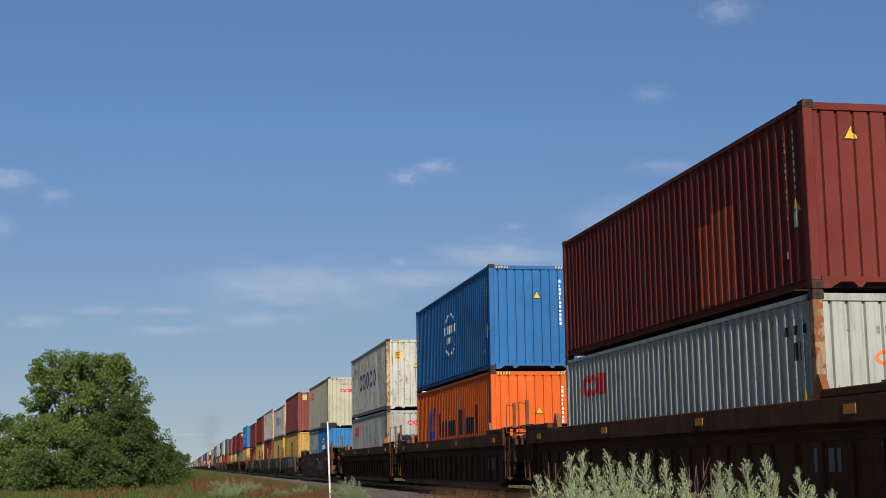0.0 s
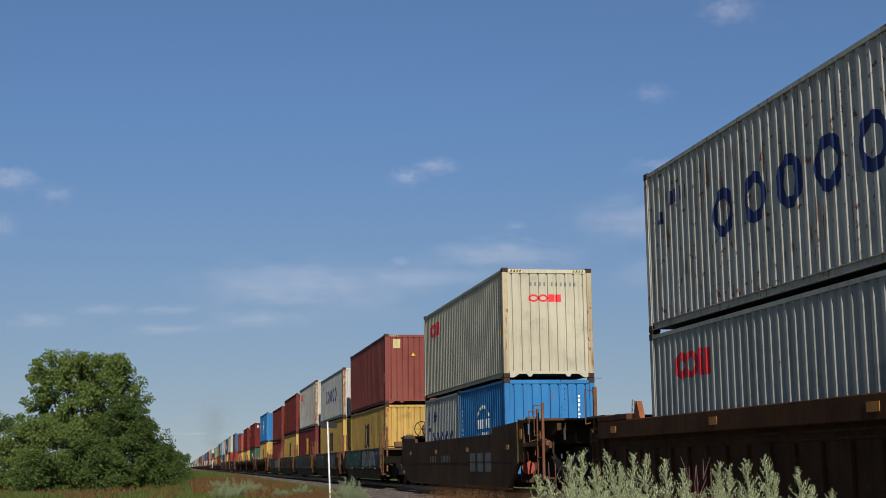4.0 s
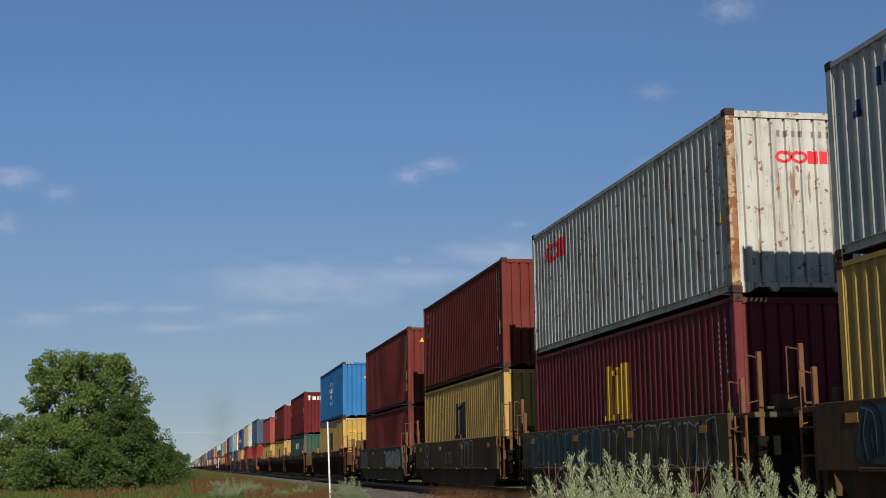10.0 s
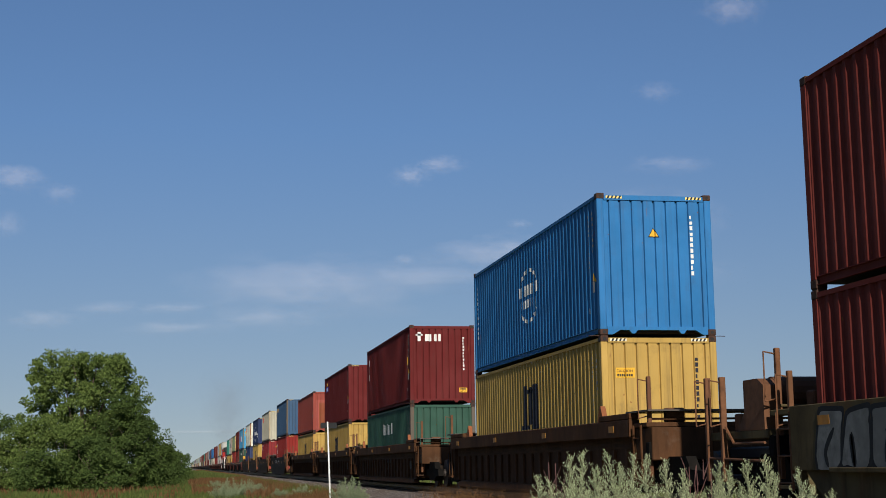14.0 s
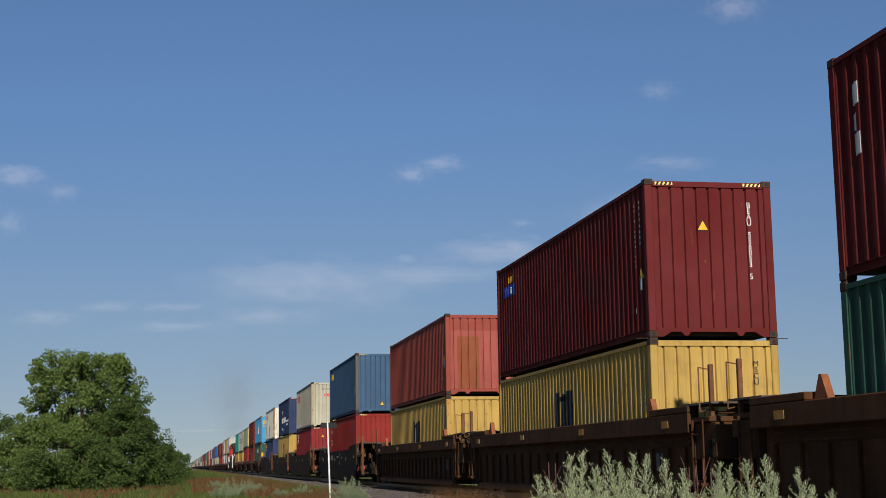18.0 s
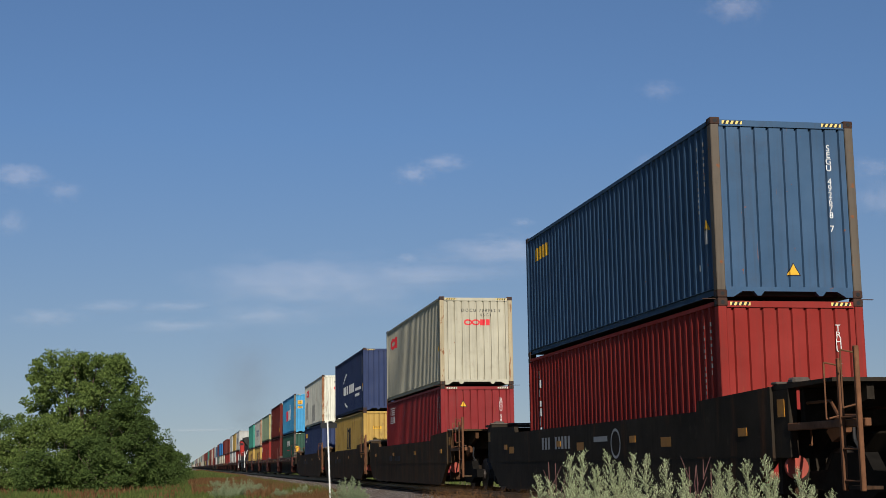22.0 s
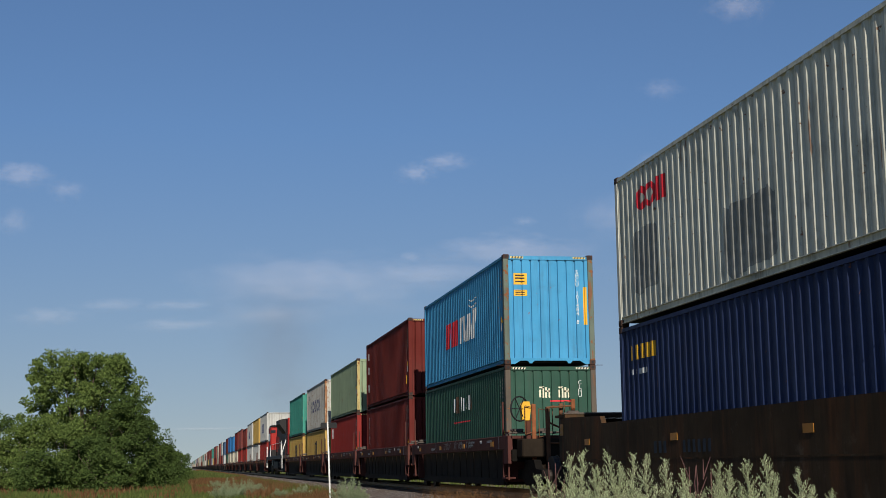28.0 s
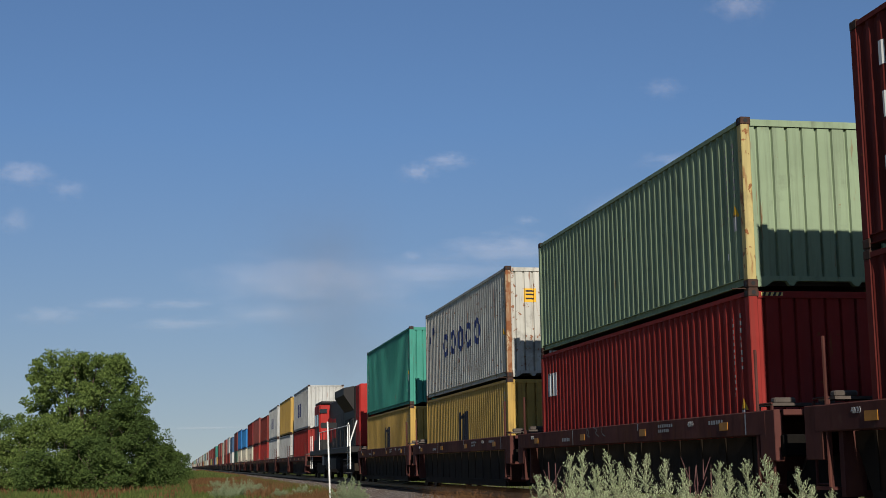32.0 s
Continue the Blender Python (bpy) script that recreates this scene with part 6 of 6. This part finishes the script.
rng = np.random.default_rng(11)
blades("grass", np.concatenate([scatter(rng, 52000, -16, 6.0, 55, 150, 0.14, 0.42, 0.035, lambda v: v > -0.12), scatter(rng, 22000, -14, 5.8, 150, 420, 0.3, 0.7, 0.06, None, 1.6), scatter(rng, 9000, 4.6, 6.8, 60, 320, 0.25, 0.55, 0.03, None, 1.3), scatter(rng, 9000, 13.5, 60, 20, 260, 0.3, 0.6, 0.06)]), rng, GRASS, "tall green and yellowing prairie grass", "grass")
blades("dry_grass", np.concatenate([scatter(rng, 24000, 0.5, 5.4, 56, 150, 0.25, 0.62, 0.028, lambda v: v < 0.05), scatter(rng, 3600, 5.9, 7.2, 25, 36, 0.5, 0.98, 0.006, lambda v: v > -0.25), scatter(rng, 12000, 5.2, 6.9, 52, 160, 0.2, 0.5, 0.02), scatter(rng, 15000, 5.4, 7.0, 160, 620, 0.3, 0.6, 0.05, None, 1.4), scatter(rng, 9000, 3.6, 6.0, 34, 62, 0.15, 0.45, 0.016, lambda v: v > -0.2), scatter(rng, 9000, -16, 0, 60, 140, 0.25, 0.55, 0.035, lambda v: v < -0.05)]), rng, DRY, "dry red-brown and tan grass beside the track bed", "dry grass")


# ---- sage plants ----
def plume(ob, leaf, x, y, ground, top, spread, rng, dense):
    """One upright stem with short rising twigs, all set with small narrow leaves."""
    bend = rng.normal() * 0.04
    foot = Vector((x + rng.normal() * 0.05, y + rng.normal() * 0.05, ground))
    head = Vector((x, y, top))
    knee = foot.lerp(head, 0.6) + Vector((bend, 0, 0))
    stems = bmesh.new()
    tube(stems, foot, knee, 0.008, 0.005, 5)
    tube(stems, knee, head, 0.005, 0.0015, 5)
    length = top - ground
    for k in range(dense):
        f = (k + rng.random()) / dense
        h = 0.35 + 0.65 * f
        p = foot.lerp(knee, h / 0.6) if h < 0.6 else knee.lerp(head, (h - 0.6) / 0.4)
        a = rng.random() * math.tau
        reach = spread * (1.02 - f) ** 0.95 * rng.uniform(0.55, 1.15) + 0.008
        q = p + Vector((math.cos(a) * reach, math.sin(a) * reach, reach * rng.uniform(0.9, 1.8)))
        tube(stems, p, q, 0.002, 0.001, 3)
        for j in range(max(10, int(reach * 520))):
            t = rng.random()
            c = p.lerp(q, t) + Vector(rng.normal(size=3) * 0.0035)
            leaf.append((*c, rng.uniform(0.0045, 0.009)))
    for j in range(int(length * 160)):
        c = knee.lerp(head, rng.random())
        leaf.append((*(c + Vector(rng.normal(size=3) * 0.005)), rng.uniform(0.004, 0.008)))
    part("stem", stems, SAGE_STEM, ob)


def sage_plant(x, y, plumes, seed, low=True):
    """plumes: (offset along x, height of the tip above the rails)."""
    rng = np.random.default_rng(seed)
    ob = new("sage_plant")
    ground = ground_height(x, y)
    ob.matrix_basis = pose(x, y, ground)
    tagged(ob, "silvery green sage plant with upright leafy plumes", "plant", "sage plants")
    leaf = []
    for dx, top in plumes:
        plume(ob, leaf, dx, rng.normal() * 0.02, 0, top - ground - 0.012, 0.215, rng, 150)
    if low:
        for k in range(len(plumes) * 6):
            dx = rng.uniform(min(p[0] for p in plumes) - 0.06, max(p[0] for p in plumes) + 0.06)
            plume(ob, leaf, dx, rng.normal() * 0.08, 0, float(np.interp(dx, [p[0] for p in plumes], [p[1] for p in plumes])) - rng.uniform(0.12, 0.24) - ground, 0.17, rng, 84)
    leaf = np.asarray(leaf)
    piece("foliage", leaves_mesh("foliage", leaf[:, :3], leaf[:, 3], rng, 1.4, 0.17), SAGE, ob)
    return ob


for k, (x, y, plumes) in enumerate((
        (1.477, 5.65, ((-0.025, 0.716), (0.025, 0.696))),
        (1.625, 5.65, ((-0.034, 0.796), (0.028, 0.811), (0.075, 0.74))),
        (1.759, 5.65, ((-0.05, 0.745), (0.0, 0.81), (0.045, 0.76))),
        (1.925, 5.65, ((-0.057, 0.799), (-0.002, 0.792), (0.072, 0.774))),
        (2.078, 5.65, ((0.0, 0.725), (0.03, 0.68))),
        (2.31, 5.65, ((-0.045, 0.756), (-0.002, 0.732), (0.061, 0.769))),
        (2.475, 5.65, ((-0.023, 0.78), (0.035, 0.705))),
        (2.67, 5.65, ((-0.058, 0.728), (0.009, 0.654), (0.075, 0.629))))):
    sage_plant(x, y, plumes, 50 + k)
bm = bmesh.new()
dry = new("dry_stalks")
dry.matrix_basis = pose(1.97, 5.9, -0.75)
tagged(dry, "thin dry dark stalks among the sage plants", "dry stalks")
rr = random.Random(4)
for x, top in ((-0.394, 1.516), (-0.356, 1.511), (0.235, 1.488), (0.26, 1.458), (0.304, 1.495), (0.34, 1.457), (0.28, 1.43)):
    bm = bmesh.new()
    tube(bm, (x, 0, 0), (x + rr.uniform(-0.04, 0.04), rr.uniform(-0.05, 0.05), top), 0.006, 0.002, 5)
    for k in range(6):
        z = top * rr.uniform(0.75, 0.97)
        tube(bm, (x, 0, z), (x + rr.uniform(-0.06, 0.06), rr.uniform(-0.05, 0.05), z + 0.09), 0.003, 0.001, 4)
    part("stalk", bm, TWIG, dry)


def sage_bush(x, y, h, w, seed):
    rng = np.random.default_rng(seed)
    ob = new("sage_bush")
    ob.matrix_basis = pose(x, y, ground_height(x, y))
    tagged(ob, "low rounded grey-green sage bush beside the track bed", "bush", "sage bushes")
    pts = []
    for k in range(24):
        a, q = rng.random() * math.tau, rng.random() ** 0.5
        tip = Vector((math.cos(a) * w * q, math.sin(a) * w * q, h * (1 - 0.5 * q * q) * rng.uniform(0.7, 1.1)))
        foot = Vector((tip.x * 0.25, tip.y * 0.25, 0))
        stem = bmesh.new()
        tube(stem, foot, tip, 0.008, 0.002, 4)
        part("stem", stem, SAGE_STEM, ob)
        for j in range(260):
            t = rng.uniform(0.2, 1.0)
            s = 0.07 * (1.1 - t) + 0.012
            pts.append((*(foot.lerp(tip, t) + Vector(rng.normal(size=3) * s)), rng.uniform(0.018, 0.045)))
    p = np.asarray(pts)
    piece("foliage", leaves_mesh("foliage", p[:, :3], p[:, 3], rng, 0.6, 0.22), SAGE_DULL, ob)


for k, (x, y, h, w) in enumerate(((5.2, 46, 1.05, 0.6), (5.35, 44, 0.9, 0.5), (2.3, 62, 0.95, 0.8), (2.9, 66, 0.9, 0.8), (3.5, 70, 0.8, 0.7), (1.7, 60, 0.8, 0.7), (4.0, 58, 0.6, 0.5), (2.2, 84, 0.9, 0.9), (5.0, 60, 0.6, 0.5))):
    sage_bush(x, y, h, w, 80 + k)


# ---- paint marks on the well cars: plain shapes on their flat sides ----
def car_mark(i, shapes, mat, name="graffiti", label="", x=OUT + 0.004, end=None):
    """shapes in metres: a to the right from the far end of the side, z over the rails."""
    far = 6.096 + CARS[i][1]
    bm = bmesh.new()
    for s in shapes:
        bm.faces.new([bm.verts.new((-x, far - p[0], p[1])) for p in s])
    me = bpy.data.meshes.new(name)
    bm.to_mesh(me)
    bm.free()
    me.materials.append(None)
    return tagged(piece(name, me, mat, WELLS[i], label), kind="stuff" if name in ("number_row", "stencil_print") else "")


def stroke(points, width, ends=0.5):
    """A sprayed line through smoothed points, thin at its ends: overlapping quads."""
    p = [Vector(q) for q in points]
    line = []
    for i in range(len(p) - 1):
        a, b, c, d = p[max(i - 1, 0)], p[i], p[i + 1], p[min(i + 2, len(p) - 1)]
        for k in range(5):
            t = k / 5
            line.append(0.5 * (2 * b + (c - a) * t + (2 * a - 5 * b + 4 * c - d) * t * t + (3 * b - a - 3 * c + d) * t ** 3))
    line.append(p[-1])
    rim = []
    for i, q in enumerate(line):
        way = (line[min(i + 1, len(line) - 1)] - line[max(i - 1, 0)]).normalized()
        f = i / (len(line) - 1)
        w = width * 0.5 * (ends + (1 - ends) * min(1.0, 5 * f, 5 * (1 - f)))
        rim.append((q + Vector((-way.y, way.x)) * w, q - Vector((-way.y, way.x)) * w))
    return [[tuple(u[0]), tuple(u[1]), tuple(v[1]), tuple(v[0])] for u, v in zip(rim, rim[1:])]


# abstract sprayed forms in a unit square: loops, hooks, waves and slashes
FORMS = (((0.25, 0.0), (0.1, 0.5), (0.35, 1.0)), ((0.85, 1.0), (0.5, 0.6), (0.7, 0.0)), ((0.1, 0.95), (0.65, 0.8), (0.7, 0.1)), ((0.2, 1.0), (0.15, 0.35), (0.7, 0.05)),
         ((0.1, 0.1), (0.45, 0.55), (0.3, 0.95), (0.8, 0.8)), ((0.0, 0.75), (0.35, 0.95), (0.6, 0.3), (0.95, 0.05)), ((0.9, 0.95), (0.35, 0.7), (0.6, 0.4), (0.1, 0.0)))


def forms(a, z, w, h, count, seed):
    """Points of a row of such forms, uneven in width, height and lean."""
    r = random.Random(seed)
    shares = [r.uniform(0.7, 1.3) for _ in range(count)]
    x, rows = a, []
    for k in range(count):
        wide = w * shares[k] / sum(shares)
        f, lift, tall, lean = r.choice(FORMS), r.uniform(0, 0.1), r.uniform(0.82, 1.0), r.uniform(-0.1, 0.2)
        flip = r.random() < 0.3
        rows.append([(x + wide * (0.08 + 0.84 * ((1 - p[0]) if flip else p[0])) + lean * p[1] * h, z + h * (lift * 0.6 + (tall - lift * 0.6) * p[1]) + r.uniform(-0.02, 0.02)) for p in f])
        if r.random() < 0.6:
            g = r.choice(FORMS)
            rows.append([(x + wide * (0.1 + 0.8 * p[0]), z + h * (0.05 + 0.85 * p[1])) for p in g])
        x += wide
    return rows


def cloud_patch(a, z, w, h, seed):
    """A sprayed ground with an uneven rim, behind the forms."""
    r = random.Random(seed)
    n = 40
    out = []
    for k in range(n):
        t = k * math.tau / n
        ca, sa = math.cos(t), math.sin(t)
        grow = r.uniform(0.92, 1.06)
        out.append((a + w / 2 + w / 2 * math.copysign(abs(ca) ** 0.45, ca) * grow, max(0.63, min(1.45, z + h / 2 + h / 2 * math.copysign(abs(sa) ** 0.45, sa) * grow))))
    return [out]


SPRAY_GREY = plain("spray_grey", (0.145, 0.147, 0.138), 0.7, 0, 0.4)
SPRAY_PALE = plain("spray_pale", (0.26, 0.26, 0.245), 0.7, 0, 0.4)
SPRAY_TEAL = plain("spray_teal", (0.022, 0.05, 0.05), 0.7, 0, 0.4)
SPRAY_BLUE = plain("spray_blue", (0.016, 0.022, 0.034), 0.7, 0, 0.4)
SPRAY_BLACK = plain("spray_black", (0.01, 0.01, 0.011), 0.7, 0, 0.4)
SPRAY_GREEN = plain("spray_green", (0.04, 0.115, 0.085), 0.7, 0, 0.4)
SPRAY_MAROON = plain("spray_maroon", (0.06, 0.022, 0.03), 0.7, 0, 0.4)
SPRAY_SEA = plain("spray_sea", (0.03, 0.075, 0.12), 0.7, 0, 0.4)
SPRAY_LINE = plain("spray_line", (0.27, 0.27, 0.26), 0.7, 0, 0.3)
LABEL = "sprayed paint shapes on the car side"


def bulb(x, z, w, h, r, grow):
    """A swollen slab with a wobbling rim."""
    lean, p1, p2, k1 = r.uniform(-0.05, 0.12), r.random() * 6, r.random() * 6, r.choice((2, 3))
    out = []
    for k in range(28):
        t = k * math.tau / 28
        ca, sa = math.cos(t), math.sin(t)
        wob = 1 + 0.09 * math.sin(k1 * t + p1) + 0.05 * math.sin(5 * t + p2)
        a, b = math.copysign(abs(ca) ** 0.38, ca) * wob, math.copysign(abs(sa) ** 0.38, sa) * wob
        out.append((x + w / 2 + a * (w / 2 + grow) + lean * b * h, max(0.63, min(1.45, z + h / 2 + b * (h / 2 + grow)))))
    return [out]


def bulbs(i, a, z, w, h, count, body, seed, line=SPRAY_LINE, back=SPRAY_BLUE, rim=SPRAY_BLACK):
    """A row of swollen sprayed slabs with dark rims, slits and thin light lines."""
    r = random.Random(seed)
    if back:
        car_mark(i, cloud_patch(a - 0.2, z - 0.04, w + 0.4, h + 0.08, seed), back, label=LABEL, x=OUT + 0.003)
    shares = [r.uniform(0.75, 1.3) for _ in range(count)]
    x = a
    for k in range(count):
        wide = w * shares[k] / sum(shares)
        lift = r.uniform(-0.03, 0.05)
        state = r.getstate()
        car_mark(i, bulb(x, z + lift, wide * 1.0, h * 0.92, r, 0.03 if rim is SPRAY_BLACK else 0.0), rim, x=OUT + 0.0045 + 0.0003 * (k % 2))
        r.setstate(state)
        car_mark(i, bulb(x, z + lift, wide * 1.0, h * 0.92, r, -0.03), body, x=OUT + 0.006 + 0.0003 * (k % 2))
        for j in range(r.choice((1, 2, 2))):
            up = j if r.random() < 0.7 else 1 - j
            cx, edge, way = x + wide * r.uniform(0.3, 0.7), z + h * (0.95 if up else 0.03), -1 if up else 1
            car_mark(i, stroke([(cx, edge), (cx + wide * r.uniform(-0.15, 0.15), edge + way * h * 0.25), (cx + wide * r.uniform(-0.3, 0.3), edge + way * h * r.uniform(0.4, 0.6))], 0.085, 0.35), SPRAY_BLACK, x=OUT + 0.0075)
        if line:
            car_mark(i, stroke([(x + wide * 0.14, z + h * 0.2), (x + wide * 0.08, z + h * 0.55), (x + wide * 0.3, z + h * 0.86)], 0.022), line, x=OUT + 0.008)
        x += wide


def spray(i, a, z, w, h, count, back, body, seed, fat=0.2, line=None, x=OUT):
    """A sprayed picture: ground, fat forms with dark rims, thin light lines over them."""
    if back:
        car_mark(i, cloud_patch(a - 0.15, z - 0.03, w + 0.3, h + 0.06, seed), back, label=LABEL, x=x + 0.003)
    for k, pts in enumerate(forms(a, z, w, h, count, seed)):
        if fat:
            car_mark(i, stroke(pts, fat + 0.09, 0.9), SPRAY_BLACK, x=x + 0.0045 + 0.0002 * (k % 3))
            car_mark(i, stroke(pts, fat, 0.85), body, x=x + 0.006 + 0.0002 * (k % 3))
        if line:
            car_mark(i, stroke([(p[0] - 0.04, p[1] + 0.03) for p in pts], 0.026, 0.4), line, x=x + 0.008)


spray(5, 1.2, 0.7, 3.9, 0.7, 6, SPRAY_TEAL, SPRAY_BLUE, 4, 0.16, SPRAY_GREY)
bulbs(5, 7.1, 0.66, 3.9, 0.78, 5, SPRAY_GREY, 35)
bulbs(4, 0.75, 0.66, 5.6, 0.78, 7, SPRAY_GREEN, 21, None, SPRAY_MAROON)
bulbs(4, 7.0, 0.66, 4.4, 0.76, 6, SPRAY_PALE, 22, None, SPRAY_BLACK)
bulbs(4, 11.4, 0.68, 1.0, 0.74, 1, SPRAY_SEA, 25, None, SPRAY_MAROON)
bulbs(6, 0.4, 0.66, 5.9, 0.78, 12, SPRAY_TEAL, 6, None, None, SPRAY_GREY)
bulbs(6, 6.4, 0.66, 5.9, 0.78, 13, CAR_OLIVE, 7, None, None, SPRAY_PALE)
car_mark(7, ring(2.3, 1.2, 0.3, 0.2, 0.035) + ring(2.35, 0.85, 0.18, 0.16, 0.03), SPRAY_LINE, label=LABEL)
spray(7, 1.7, 0.66, 1.1, 0.2, 3, None, SPRAY_LINE, 12, 0.0, SPRAY_LINE)
spray(7, 5.5, 0.72, 1.2, 0.45, 3, None, SPRAY_LINE, 8, 0.0, SPRAY_LINE)
bulbs(7, 7.5, 0.66, 2.2, 0.76, 4, CAR_TAWNY, 9, SPRAY_LINE, None, SPRAY_LINE)
bulbs(8, 0.75, 0.64, 2.2, 0.8, 3, SPRAY_GREY, 10, None, None)
bulbs(8, 8.4, 0.64, 3.9, 0.78, 4, SPRAY_PALE, 31, SPRAY_LINE, SPRAY_BLACK)
for a, w, n in ((5.4, 1.2, 4), (7.0, 1.4, 5), (8.9, 0.9, 4)):
    spray(17, a, 1.14, w, 0.24, n, None, SPRAY_LINE, n * 7, 0.0, SPRAY_LINE)
for i, a in ((0, 8.0), (10, 9.0), (19, 5.0), (18, 8.6)):
    spray(i, a, 1.2 if i > 12 else 0.5, 1.5, 0.22 if i > 12 else 0.5, 3, None, SPRAY_GREY, 60 + i, 0.0, SPRAY_GREY, OUT if i > 12 else OUT - 0.175)
car_mark(8, bars(3.5, 1.02, 0.24, (0.15,) * 4, 0.1) + bars(4.8, 1.02, 0.24, (0.13,) * 6, 0.09), SPRAY_TEAL, "stencil_print")
car_mark(3, bars(5.0, 0.8, 0.22, (0.16,) * 4, 0.12) + bars(7.0, 0.8, 0.22, (0.14,) * 6, 0.1), SPRAY_GREY, "stencil_print")
car_mark(3, [rect(11.4, 0.55, 0.7, 0.5), rect(12.4, 0.55, 0.7, 0.5), rect(13.4, 0.55, 0.7, 0.5)], SPRAY_GREY, "lettering", "faded pale lettering shapes")
car_mark(13, bars(4.6, 1.05, 0.26, (0.16, 0.16, 0.16), 0.1) + bars(5.7, 1.05, 0.26, (0.16,) * 5, 0.1) + [rect(8.6, 1.15, 0.9, 0.1)] + ring(10.0, 1.1, 0.3, 0.28, 0.05), INK_GREY, "stencil_print", "white number shapes")
car_mark(13, [rect(7.4, 1.0, 0.5, 0.16), rect(1.4, 1.0, 0.5, 0.16), rect(12.5, 1.0, 0.5, 0.16)], INK_AMBER, "reflector")
for i in (14, 15, 16):
    car_mark(i, bars(5.0, 0.9, 0.2, (0.14,) * 3, 0.1) + bars(6.4, 0.9, 0.2, (0.12,) * 6, 0.1), SPRAY_BLUE, "stencil_print")
for i in (0, 1, 2, 10, 11, 12):
    car_mark(i, bars(14.6, 0.6, 0.3, (0.1, 0.16, 0.16, 0.1), 0.08), SPRAY_GREY, "stencil_print", "", OUT - 0.17)
for i in range(17, 22):
    car_mark(i, [rect(4.0, 1.12, 0.04, 0.3), rect(8.2, 1.3, 0.04, 0.12)] + bars(9.3, 1.32, 0.05, (0.06,) * 8, 0.03) + bars(9.3, 1.24, 0.05, (0.06,) * 6, 0.03) + bars(3.2, 1.2, 0.07, (0.09,) * 5, 0.03) + bars(11.6, 1.3, 0.06, (0.07,) * 6, 0.03) + [rect(13.0, 1.12, 0.04, 0.3)], INK_GREY, "stencil_print", "small white stencilled marks")
    cu = bpy.data.curves.new("load_code", "FONT")
    cu.body, cu.size, cu.extrude = "40/20", 0.11, 0.002
    tmp = bpy.data.objects.new("load_code", cu)
    me = bpy.data.meshes.new_from_object(tmp)
    bpy.data.objects.remove(tmp)
    me.materials.clear()
    me.materials.append(None)
    for a in (0.5, 10.7):
        piece("load_code", me, INK_GREY, WELLS[i], "", at=pose(-OUT - 0.004, 6.096 + 6.6 - a, 1.3, 90, 0, -90))


def motions():
    rows = [2.0 * i for i in range(17)]
    for ob, s, z in moving:
        walk(ob, [(t, pose(TRACK, s - travel(t), z)) for t in rows])
    face = math.degrees(math.atan2(-AIM.x, AIM.y))
    for ob, s, z in HAZE:
        walk(ob, [(t, pose(TRACK - 1.0 + 0.03 * t, s - travel(t), z, 0, 0, face)) for t in rows])
    for ob, at in drifting:
        walk(ob, [(t, pose(at.x + 1.0 * t, at.y, at.z + 0.5 * t, 0, 0, face)) for t in (0.0, 16.0, 32.0)])


motions()
